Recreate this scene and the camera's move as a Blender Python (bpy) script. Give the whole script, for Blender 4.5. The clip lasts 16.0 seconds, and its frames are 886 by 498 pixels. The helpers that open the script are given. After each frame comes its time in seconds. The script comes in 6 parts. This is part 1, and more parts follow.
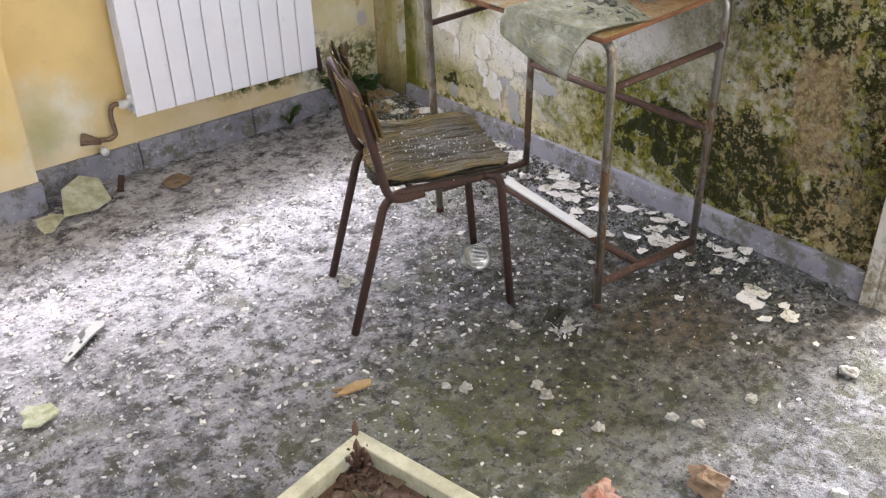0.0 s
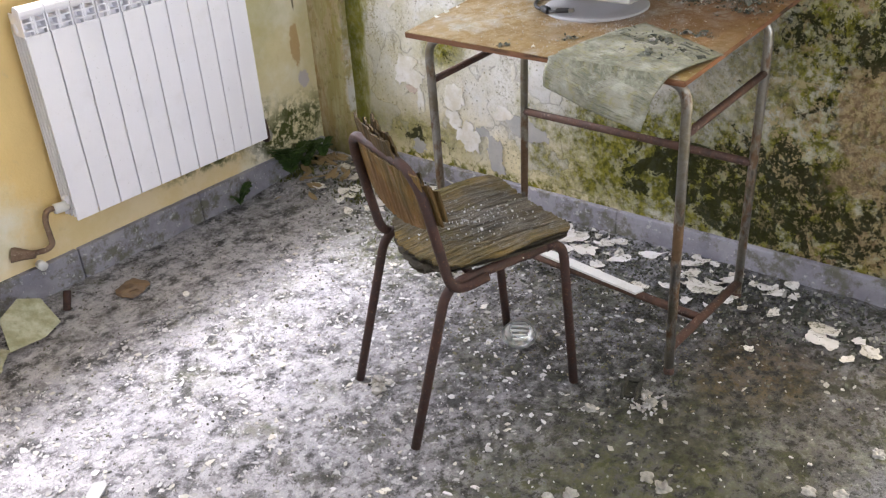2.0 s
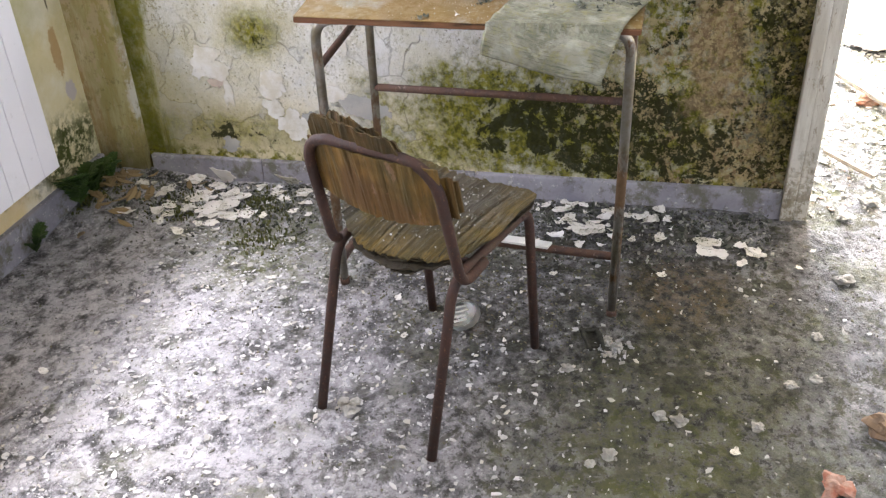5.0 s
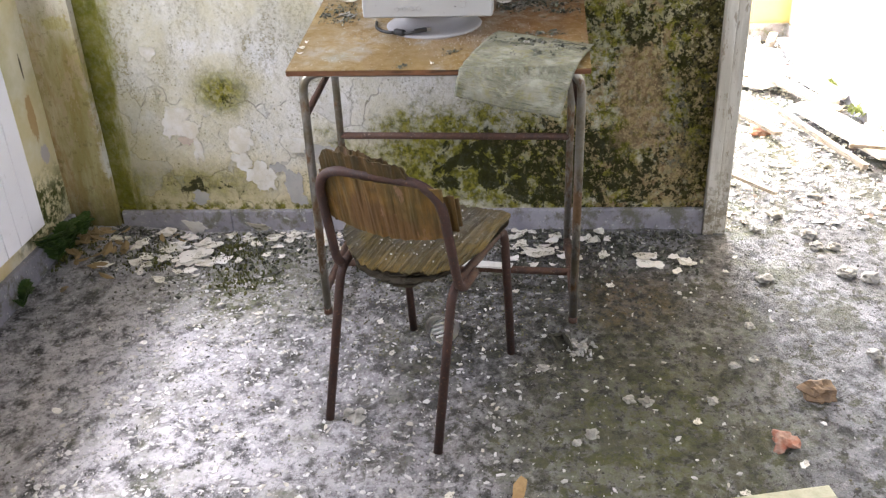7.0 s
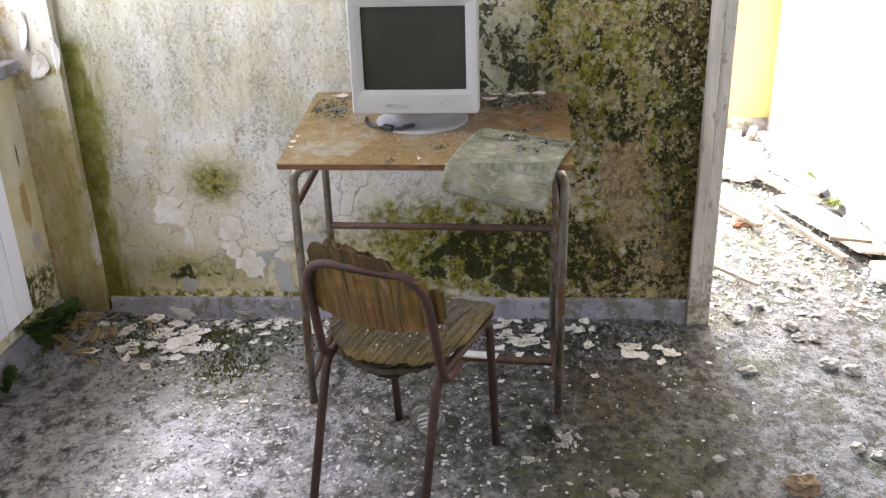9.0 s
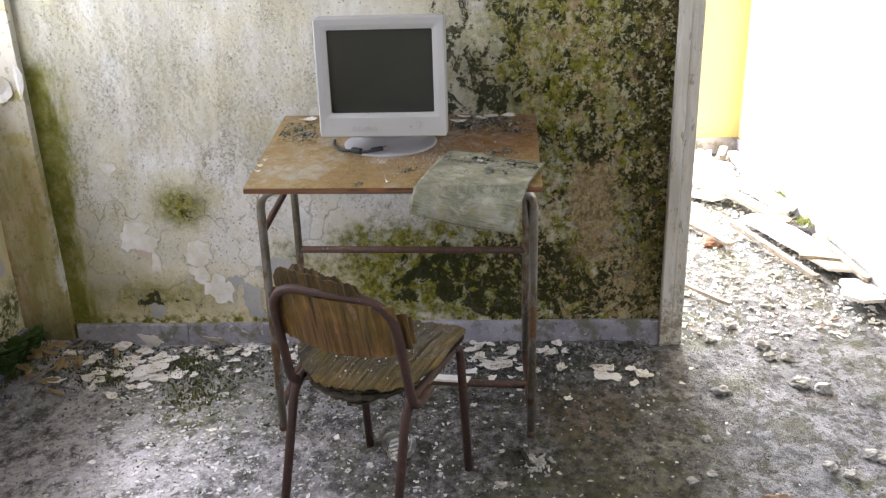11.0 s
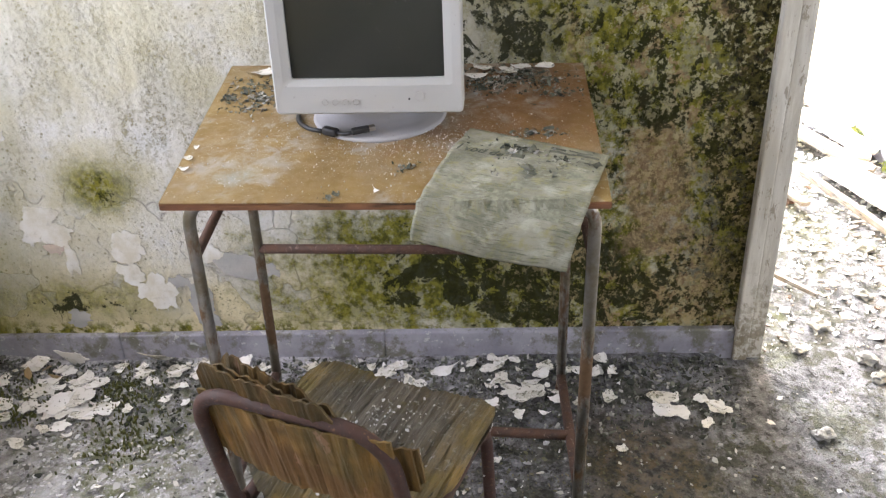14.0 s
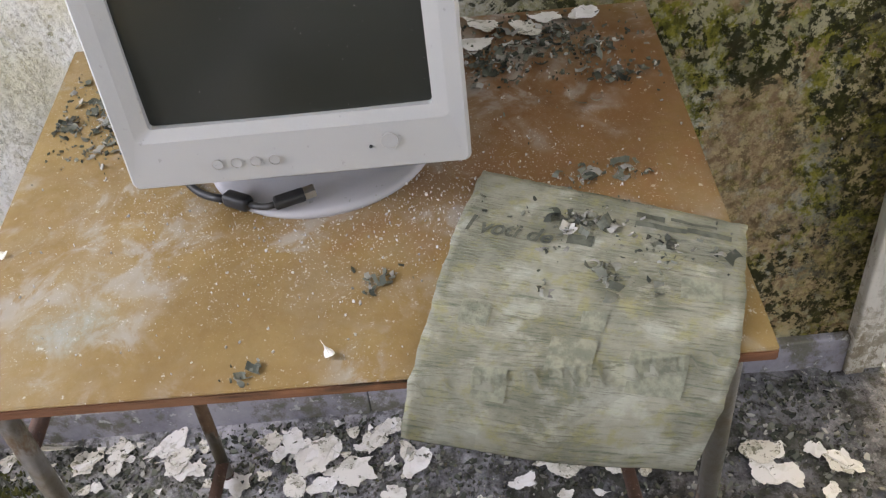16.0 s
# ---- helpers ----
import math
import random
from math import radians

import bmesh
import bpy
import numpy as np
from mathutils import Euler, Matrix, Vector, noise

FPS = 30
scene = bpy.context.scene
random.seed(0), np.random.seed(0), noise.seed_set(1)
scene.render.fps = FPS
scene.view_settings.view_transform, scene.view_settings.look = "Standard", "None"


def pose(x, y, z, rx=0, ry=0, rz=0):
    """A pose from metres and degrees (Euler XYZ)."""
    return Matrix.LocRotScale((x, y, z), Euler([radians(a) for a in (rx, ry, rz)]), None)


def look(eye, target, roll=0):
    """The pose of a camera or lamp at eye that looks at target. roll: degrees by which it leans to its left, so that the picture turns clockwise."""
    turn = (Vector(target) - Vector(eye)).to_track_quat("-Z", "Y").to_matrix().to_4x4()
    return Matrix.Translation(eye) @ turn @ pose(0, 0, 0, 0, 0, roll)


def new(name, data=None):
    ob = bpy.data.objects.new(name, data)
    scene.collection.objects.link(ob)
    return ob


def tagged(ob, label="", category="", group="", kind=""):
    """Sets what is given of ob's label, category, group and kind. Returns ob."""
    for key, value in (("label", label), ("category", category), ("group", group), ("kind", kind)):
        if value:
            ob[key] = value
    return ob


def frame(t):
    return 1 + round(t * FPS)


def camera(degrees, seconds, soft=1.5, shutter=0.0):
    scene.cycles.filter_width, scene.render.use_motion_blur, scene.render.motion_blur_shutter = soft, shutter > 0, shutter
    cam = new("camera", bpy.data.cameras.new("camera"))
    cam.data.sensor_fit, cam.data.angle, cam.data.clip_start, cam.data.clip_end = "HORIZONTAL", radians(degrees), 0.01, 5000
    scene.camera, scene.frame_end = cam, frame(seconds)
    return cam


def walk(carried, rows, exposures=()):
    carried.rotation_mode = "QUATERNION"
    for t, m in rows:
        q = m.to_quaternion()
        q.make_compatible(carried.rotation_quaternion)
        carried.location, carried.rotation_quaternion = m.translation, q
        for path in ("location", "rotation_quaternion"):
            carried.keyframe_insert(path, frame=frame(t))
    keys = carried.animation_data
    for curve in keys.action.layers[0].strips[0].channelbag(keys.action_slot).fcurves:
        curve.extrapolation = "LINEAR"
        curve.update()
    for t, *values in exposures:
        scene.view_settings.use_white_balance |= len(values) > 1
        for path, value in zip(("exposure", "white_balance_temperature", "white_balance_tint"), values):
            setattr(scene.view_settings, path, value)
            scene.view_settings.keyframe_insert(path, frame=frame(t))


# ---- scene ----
cam = camera(52.7, 16.0, 1.3)
PATH = [
    (0, (-0.008, 0.074, 1.319), (1.079, 1.409, 0.301), -1.5),
    (0.5, (-0.065, 0.21, 1.34), (1.168, 1.457, 0.379), -2.6),
    (1, (-0.158, 0.339, 1.342), (1.193, 1.473, 0.399), -1.7),
    (1.5, (-0.165, 0.447, 1.3), (1.204, 1.551, 0.348), -1.6),
    (2, (-0.1, 0.606, 1.292), (1.235, 1.742, 0.329), -3.9),
    (2.5, (-0.061, 0.716, 1.313), (1.346, 1.744, 0.332), -3.5),
    (3, (-0.126, 0.849, 1.33), (1.38, 1.722, 0.345), -3.8),
    (3.5, (-0.22, 0.996, 1.317), (1.36, 1.716, 0.325), -5.0),
    (4, (-0.236, 1.066, 1.301), (1.385, 1.647, 0.283), -3.7),
    (4.5, (-0.232, 1.195, 1.284), (1.42, 1.616, 0.239), -3.2),
    (4.7, (-0.24, 1.237, 1.29), (1.402, 1.65, 0.225), -3.0),
    (6.8, (-0.559, 1.429, 1.342), (1.185, 1.602, 0.378), -2.6),
    (7, (-0.565, 1.441, 1.348), (1.187, 1.619, 0.399), -2.8),
    (7.5, (-0.568, 1.437, 1.366), (1.209, 1.679, 0.482), -3.4),
    (8, (-0.577, 1.427, 1.372), (1.218, 1.674, 0.526), -3.0),
    (8.5, (-0.585, 1.424, 1.375), (1.235, 1.59, 0.561), -2.2),
    (9, (-0.583, 1.429, 1.38), (1.251, 1.584, 0.596), -1.9),
    (11.5, (-0.547, 1.4, 1.373), (1.308, 1.494, 0.631), -2.1),
    (12, (-0.455, 1.381, 1.364), (1.364, 1.465, 0.536), -1.5),
    (12.5, (-0.32, 1.358, 1.352), (1.47, 1.492, 0.471), -1.2),
    (13, (-0.195, 1.358, 1.341), (1.558, 1.581, 0.403), -2.2),
    (13.5, (0.01, 1.428, 1.342), (1.772, 1.578, 0.407), -2.6),
    (14, (0.193, 1.485, 1.344), (1.938, 1.574, 0.371), -2.3),
    (14.5, (0.387, 1.499, 1.318), (2.091, 1.585, 0.274), -1.4),
    (15, (0.625, 1.49, 1.317), (2.309, 1.673, 0.253), -3.7),
    (15.5, (0.793, 1.505, 1.296), (2.413, 1.692, 0.138), -5.1),
    (16, (0.942, 1.527, 1.276), (2.484, 1.582, 0.003), -7.2),
]
walk(cam, [(t, look(eye, target, roll)) for t, eye, target, roll in PATH],
     [(0.0, 0.78), (2.0, 0.78), (4.2, 0.80), (7.0, 0.65), (8.0, 0.61), (9.0, 0.43), (11.5, 0.28), (12.5, 0.37), (13.5, 0.54), (14.3, 0.69), (15.5, 0.63), (16.0, 0.58)])

# ---- world, sun, large lights ----
SUN_EL, SUN_AZ = radians(60), radians(23)
world = bpy.data.worlds.new("sky")
scene.world = world
world.use_nodes = True
wn = world.node_tree
sky = wn.nodes.new("ShaderNodeTexSky")
sky.sky_type = "NISHITA"
sky.sun_disc = False
sky.sun_elevation = SUN_EL
sky.sun_rotation = SUN_AZ
wn.links.new(sky.outputs[0], wn.nodes["Background"].inputs[0])
wn.nodes["Background"].inputs[1].default_value = 0.15


def lamp(name, kind, m, energy, color=(1, 1, 1), **kw):
    data = bpy.data.lights.new(name, kind)
    data.energy, data.color = energy, color
    if kind == "SUN":
        data.angle = kw["angle"]
    else:
        data.shape, data.size, data.size_y = "RECTANGLE", kw["sx"], kw["sy"]
    ob = new(name, data)
    ob.matrix_world = m
    return ob


# the veiled sun stands high on the window side (+y)
sun_from = Vector((math.sin(SUN_AZ) * math.cos(SUN_EL), math.cos(SUN_AZ) * math.cos(SUN_EL), math.sin(SUN_EL)))
lamp("sun", "SUN", look(sun_from * 20, (0, 0, 0)), 4.2, (0.97, 0.94, 1.0), angle=radians(13))
# sky light at the window openings of both rooms, and one unseen fill
COOL = (0.885, 0.88, 1.0)
lamp("window_and_fill_light", "AREA", pose(1.32, 3.2, 1.6, -90, 0, 0), 51, COOL, sx=1.3, sy=1.4)
lamp("window_and_fill_light", "AREA", pose(-0.5, 3.2, 1.6, -90, 0, 0), 21, COOL, sx=1.3, sy=1.4)
# no window is seen opposite; this added fill brightens the window wall
lamp("window_and_fill_light", "AREA", pose(0.3, -2.1, 1.6, 90, 0, 0), 46, COOL, sx=2.6, sy=1.4)
lamp("window_and_fill_light", "AREA", pose(3.05, 3.2, 1.45, -90, 0, 0), 34, (0.92, 0.96, 1.0), sx=1.5, sy=1.9)
# daylight at the next room's outer door, in line with the doorway
lamp("door_light", "AREA", pose(4.35, 0.84, 1.0, 0, 90, 0), 440, (0.94, 0.94, 1.0), sx=1.9, sy=0.9)


# ---- materials ----
class Nodes:
    """Short spellings for node materials."""

    def __init__(self, name, rough=0.8, metal=0.0, coord="Object"):
        self.mat = bpy.data.materials.new(name)
        self.mat.use_nodes = True
        self.t = self.mat.node_tree
        self.b = self.t.nodes["Principled BSDF"]
        self.b.inputs["Roughness"].default_value = rough
        self.b.inputs["Metallic"].default_value = metal
        self.b.inputs["Specular IOR Level"].default_value = 0.12 if rough > 0.8 else 0.4
        self.c = self.t.nodes.new("ShaderNodeTexCoord").outputs[coord]
        self.geo = self.t.nodes.new("ShaderNodeNewGeometry")

    def put(self, sock, v):
        if isinstance(v, bpy.types.NodeSocket):
            self.t.links.new(v, sock)
        elif isinstance(v, (tuple, list)):
            sock.default_value = (*v, 1) if len(v) == 3 and sock.type == "RGBA" else v
        else:
            sock.default_value = v

    def world_pos(self):
        self.c = self.geo.outputs["Position"]
        return self

    def stretch(self, sx, sy, sz):
        n = self.t.nodes.new("ShaderNodeVectorMath")
        n.operation = "MULTIPLY"
        self.put(n.inputs[0], self.c)
        n.inputs[1].default_value = (sx, sy, sz)
        return n.outputs[0]

    def noise(self, scale, detail=4, rough=0.6, vec=None, warp=0.0):
        n = self.t.nodes.new("ShaderNodeTexNoise")
        self.put(n.inputs["Vector"], vec or self.c)
        n.inputs["Scale"].default_value = scale
        n.inputs["Detail"].default_value = detail
        n.inputs["Roughness"].default_value = rough
        n.inputs["Distortion"].default_value = warp
        return n.outputs["Fac"]

    def cells(self, scale, out="Distance", feature="F1", vec=None):
        n = self.t.nodes.new("ShaderNodeTexVoronoi")
        n.feature = feature
        self.put(n.inputs["Vector"], vec or self.c)
        n.inputs["Scale"].default_value = scale
        return n.outputs[out]

    def math(self, op, a, b=0.0, c=0.0, clamp=False):
        n = self.t.nodes.new("ShaderNodeMath")
        n.operation, n.use_clamp = op, clamp
        for i, v in enumerate((a, b, c)):
            self.put(n.inputs[i], v)
        return n.outputs[0]

    def step(self, v, lo, hi, a=0.0, b=1.0):
        """a below lo, b above hi, smooth between."""
        n = self.t.nodes.new("ShaderNodeMapRange")
        n.interpolation_type = "SMOOTHSTEP"
        for i, x in enumerate((v, lo, hi, a, b)):
            self.put(n.inputs[i], x)
        return n.outputs[0]

    def mix(self, f, a, b, how="MIX"):
        n = self.t.nodes.new("ShaderNodeMix")
        n.data_type, n.blend_type = "RGBA", how
        self.put(n.inputs[0], f)
        self.put(n.inputs[6], a)
        self.put(n.inputs[7], b)
        return n.outputs[2]

    def xyz(self):
        n = self.t.nodes.new("ShaderNodeSeparateXYZ")
        self.put(n.inputs[0], self.c)
        return n.outputs

    def blob(self, centre, size, wobble=None, soft=0.5):
        """A soft patch round a place, its rim frayed by the noise wobble."""
        p = self.xyz()
        total = 0.0
        for i in range(3):
            if size[i]:
                d = self.math("DIVIDE", self.math("SUBTRACT", p[i], centre[i]), size[i])
                total = self.math("ADD", total, self.math("MULTIPLY", d, d))
        d = self.math("SQRT", total)
        if wobble is not None:
            d = self.math("ADD", d, self.math("MULTIPLY", self.math("SUBTRACT", wobble, 0.5), 2.2))
        return self.step(d, 1 - soft, 1 + soft, 1.0, 0.0)

    def island(self):
        return self.geo.outputs["Random Per Island"]

    def each(self):
        return self.t.nodes.new("ShaderNodeObjectInfo").outputs["Random"]

    def ramp(self, f, *stops):
        n = self.t.nodes.new("ShaderNodeValToRGB")
        e = n.color_ramp.elements
        while len(e) < len(stops):
            e.new(0.5)
        for el, (p, c) in zip(e, stops):
            el.position, el.color = p, (*c, 1)
        self.put(n.inputs[0], f)
        return n.outputs[0]

    def done(self, color, rough=None, bump=None, depth=0.002, strength=1.0, metal=None):
        self.put(self.b.inputs["Base Color"], color)
        if rough is not None:
            self.put(self.b.inputs["Roughness"], rough)
        if metal is not None:
            self.put(self.b.inputs["Metallic"], metal)
        if bump is not None:
            n = self.t.nodes.new("ShaderNodeBump")
            n.inputs["Distance"].default_value = depth
            n.inputs["Strength"].default_value = strength
            self.put(n.inputs["Height"], bump)
            self.put(self.b.inputs["Normal"], n.outputs[0])
        return self.mat


def mat_back_wall():
    """Mouldy plaster: pale and flaking beside the window, green and black towards the doorway."""
    n = Nodes("mouldy_plaster", 0.9).world_pos()
    p = n.xyz()
    y, z = p[1], p[2]
    big = n.noise(2.6, 5, 0.6)
    mid = n.noise(9, 6, 0.65)
    fine = n.noise(48, 6, 0.72)
    grit = n.noise(95, 5, 0.75)
    grain = n.noise(220, 3, 0.7)
    wob = n.noise(13, 7, 0.72)
    wob2 = n.noise(34, 6, 0.7)
    streak = n.noise(8, 5, 0.65, n.stretch(1, 2.0, 0.4))
    pale_side = n.step(n.math("ADD", y, n.math("MULTIPLY", n.math("SUBTRACT", wob, 0.5), 0.5)), 1.45, 1.95)
    # pale lime coat, chalky above, yellowed low down
    col = n.mix(n.step(mid, 0.35, 0.65), (0.85, 0.84, 0.81), (0.76, 0.74, 0.66))
    col = n.mix(n.math("MULTIPLY", n.step(n.noise(6, 6, 0.7), 0.53, 0.60), 0.8), col, (0.78, 0.78, 0.76))
    low = n.math("MULTIPLY", n.step(n.math("ADD", z, n.math("MULTIPLY", wob, 0.12)), 0.24, 0.42, 1, 0), n.step(big, 0.30, 0.55))
    col = n.mix(n.math("MULTIPLY", low, 0.85), col, n.mix(fine, (0.72, 0.61, 0.33), (0.80, 0.73, 0.50)))
    # crumbling olive speckle
    spk = n.math("MULTIPLY", n.step(n.math("ADD", n.math("MULTIPLY", grit, 0.68), n.math("MULTIPLY", n.noise(26, 6, 0.7, n.stretch(1, 1.6, 0.7)), 0.32)), 0.505, 0.545), n.step(streak, 0.38, 0.52, 0.45, 1.0))
    spk = n.math("MULTIPLY", spk, n.step(n.math("ADD", z, n.math("MULTIPLY", wob, 0.3)), 0.50, 0.80, 0.24, 1.1))
    crust = n.step(n.noise(5.5, 6, 0.68, n.stretch(1, 1.5, 0.6)), 0.43, 0.57, 0.22, 1.0)
    spk = n.math("MULTIPLY", spk, crust)
    col = n.mix(n.math("MULTIPLY", spk, 0.78), col, n.mix(grain, (0.21, 0.18, 0.07), (0.43, 0.39, 0.22)))
    grime = n.math("MULTIPLY", n.step(n.math("ADD", z, n.math("MULTIPLY", mid, 0.4)), 0.70, 1.05), n.step(streak, 0.36, 0.60, 0.35, 0.75))
    col = n.mix(grime, col, n.mix(fine, (0.46, 0.44, 0.33), (0.64, 0.63, 0.55)))
    pin = n.math("MULTIPLY", n.step(n.noise(130, 4, 0.75), 0.43, 0.37), n.math("MULTIPLY", crust, n.step(wob2, 0.40, 0.58, 0.3, 0.8)))
    col = n.mix(pin, col, (0.20, 0.18, 0.11))
    dimple = n.step(n.cells(60, "Distance"), 0.16, 0.24, 1, 0)
    col = n.mix(n.math("MULTIPLY", n.math("MULTIPLY", dimple, n.step(wob2, 0.44, 0.56)), 0.7), col, (0.22, 0.21, 0.11))
    tint = n.math("MULTIPLY", n.step(n.noise(3.4, 6, 0.7), 0.44, 0.60), 0.42)
    tint = n.math("MAXIMUM", tint, n.math("MULTIPLY", n.blob((0, 2.375, 0.50), (0, 0.12, 0.10), wob, 0.6), 0.7))
    col = n.mix(tint, col, n.mix(fine, (0.50, 0.45, 0.22), (0.66, 0.62, 0.42)))
    # hairline cracks of the flaking coat
    warp = n.t.nodes.new("ShaderNodeVectorMath")
    warp.operation = "MULTIPLY_ADD"
    ncol = n.t.nodes.new("ShaderNodeTexNoise")
    ncol.inputs["Scale"].default_value = 14
    n.put(ncol.inputs["Vector"], n.c)
    n.put(warp.inputs[0], ncol.outputs["Color"])
    warp.inputs[1].default_value = (0.10, 0.10, 0.10)
    n.put(warp.inputs[2], n.c)
    crack = n.step(n.cells(6.5, "Distance", "DISTANCE_TO_EDGE", warp.outputs[0]), 0.006, 0.022, 1, 0)
    crack = n.math("MULTIPLY", crack, n.math("MULTIPLY", n.step(z, 0.62, 0.45), n.math("MULTIPLY", pale_side, n.step(wob, 0.42, 0.52))))
    col = n.mix(n.math("MULTIPLY", crack, 0.45), col, (0.24, 0.22, 0.16))
    plate = n.math("MULTIPLY", n.step(n.cells(6.5, "Color", "F1", warp.outputs[0]), 0.55, 0.56), n.math("MULTIPLY", pale_side, n.step(z, 0.48, 0.40)))
    col = n.mix(n.math("MULTIPLY", plate, 0.55), col, (0.68, 0.68, 0.66))
    # green algae
    algae = n.math("MAXIMUM", n.blob((0, 1.50, 0.25), (0, 0.50, 0.20), wob, 0.35), n.blob((0, 1.15, 0.88), (0, 0.27, 0.36), wob, 0.4))
    algae = n.math("MAXIMUM", algae, n.blob((0, 2.375, 0.49), (0, 0.075, 0.065), wob2, 0.6))
    algae = n.math("MAXIMUM", algae, n.math("MULTIPLY", n.blob((0, 2.47, 0.19), (0, 0.20, 0.055), wob, 0.8), 0.7))
    algae = n.math("MAXIMUM", algae, n.math("MULTIPLY", n.step(n.math("ADD", z, n.math("MULTIPLY", wob, 0.10)), 0.19, 0.14), n.step(wob2, 0.42, 0.56)))
    wavy = n.math("ADD", y, n.math("MULTIPLY", n.math("SUBTRACT", streak, 0.5), 0.20))
    wide = n.math("MULTIPLY", n.step(wavy, 2.42, 2.72), n.step(z, 0.75, 0.30, 0.20, 0.38))
    drip = n.math("MULTIPLY", n.step(wavy, 2.655, 2.735), n.step(n.math("ADD", z, n.math("MULTIPLY", wob, 0.2)), 1.12, 0.98))
    drip = n.math("MULTIPLY", n.math("MAXIMUM", drip, wide), n.step(fine, 0.34, 0.60, 0.70, 1.0))
    col = n.mix(drip, col, n.mix(n.step(mid, 0.35, 0.65), (0.165, 0.17, 0.014), (0.34, 0.325, 0.075)))
    core = n.math("MULTIPLY", n.step(wavy, 2.695, 2.745), n.step(n.math("ADD", z, n.math("MULTIPLY", wob, 0.2)), 1.12, 0.98))
    col = n.mix(n.math("MULTIPLY", core, n.step(mid, 0.3, 0.6, 0.8, 0.45)), col, (0.115, 0.12, 0.012))
    algae = n.math("MAXIMUM", algae, n.math("MULTIPLY", n.step(n.math("ADD", y, n.math("MULTIPLY", wob, 0.3)), 1.80, 1.38), n.step(wob2, 0.36, 0.56, 0.50, 1.0)))
    green = n.mix(n.step(fine, 0.38, 0.62), (0.080, 0.082, 0.006), (0.275, 0.258, 0.030))
    col = n.mix(n.math("MULTIPLY", algae, n.step(wob2, 0.40, 0.53, 0.66, 0.98)), col, green)
    # tan coat showing through near the doorway
    tan = n.math("MAXIMUM", n.blob((0, 1.09, 0.50), (0, 0.075, 0.13), wob, 0.25), n.blob((0, 1.075, 0.335), (0, 0.085, 0.045), wob2, 0.25))
    tan = n.math("MAXIMUM", tan, n.math("MULTIPLY", n.step(y, 1.45, 1.15), n.step(n.noise(19, 6, 0.72), 0.53, 0.57)))
    tan = n.math("MAXIMUM", tan, n.math("MULTIPLY", n.blob((0, 1.0, 0.20), (0, 0.10, 0.10), wob, 0.5), n.step(wob2, 0.40, 0.5)))
    col = n.mix(n.math("MULTIPLY", tan, n.step(n.noise(40, 5, 0.7), 0.40, 0.52, 0.45, 0.92)), col, n.mix(n.step(fine, 0.38, 0.62), (0.25, 0.165, 0.09), (0.44, 0.33, 0.19)))
    # black mould in clotted spots, thick towards the jamb
    dens = n.step(n.math("ADD", y, n.math("MULTIPLY", n.math("SUBTRACT", big, 0.5), 0.7)), 1.70, 1.0, 0.0, 0.74)
    dens = n.math("MAXIMUM", dens, n.math("MULTIPLY", n.blob((0, 1.35, 0.24), (0, 0.36, 0.16), wob, 0.4), 1.0))
    dens = n.math("MAXIMUM", dens, n.math("MULTIPLY", n.blob((0, 1.45, 0.92), (0, 0.22, 0.26), wob, 0.5), 0.75))
    dens = n.math("MAXIMUM", dens, n.math("MULTIPLY", n.blob((0, 2.365, 0.478), (0, 0.045, 0.045), wob2, 0.8), 0.50))
    dens = n.math("MAXIMUM", dens, n.math("MULTIPLY", n.blob((0, 2.48, 0.17), (0, 0.16, 0.055), wob2, 0.8), 0.55))
    spots = n.math("ADD", n.math("MULTIPLY", n.noise(15, 7, 0.72, warp=0.5), 0.68), n.math("MULTIPLY", n.noise(52, 6, 0.75), 0.32))
    thr = n.math("SUBTRACT", 0.632, n.math("MULTIPLY", dens, 0.185))
    mould = n.step(n.math("SUBTRACT", spots, thr), 0.0, 0.022)
    mould = n.math("MULTIPLY", mould, n.step(dens, 0.03, 0.15))
    mould = n.math("MULTIPLY", mould, n.math("SUBTRACT", 1.0, n.math("MULTIPLY", n.blob((0, 1.09, 0.43), (0, 0.09, 0.16), wob, 0.3), 0.6)))
    col = n.mix(n.math("MULTIPLY", mould, 0.92), col, n.mix(grit, (0.008, 0.010, 0.004), (0.040, 0.044, 0.012)))
    jamb = n.math("MULTIPLY", n.step(n.math("ADD", y, n.math("MULTIPLY", n.math("SUBTRACT", wob2, 0.5), 0.30)), 1.04, 0.90), n.step(wob2, 0.40, 0.58, 0.95, 0.50))
    jamb = n.math("MULTIPLY", jamb, n.step(z, 0.12, 0.25, 0.4, 1.0))
    col = n.mix(jamb, col, n.mix(n.step(n.math("ADD", n.math("MULTIPLY", fine, 0.5), n.math("MULTIPLY", grit, 0.5)), 0.44, 0.56), (0.012, 0.012, 0.005), (0.125, 0.105, 0.030)))
    fleck = n.math("ADD", n.math("MULTIPLY", n.noise(30, 7, 0.75), 0.6), n.math("MULTIPLY", grit, 0.4))
    fleck = n.math("MULTIPLY", n.step(fleck, 0.530, 0.556), n.math("MULTIPLY", n.step(y, 1.62, 1.25), n.step(big, 0.36, 0.56, 0.35, 1.0)))
    col = n.mix(n.math("MULTIPLY", fleck, 0.85), col, n.mix(n.step(z, 0.45, 0.75), (0.52, 0.41, 0.22), (0.52, 0.48, 0.30)))
    h = n.math("ADD", n.math("MULTIPLY", mid, 0.5), n.math("ADD", n.math("MULTIPLY", fine, 0.75), n.math("MULTIPLY", grit, 0.75)))
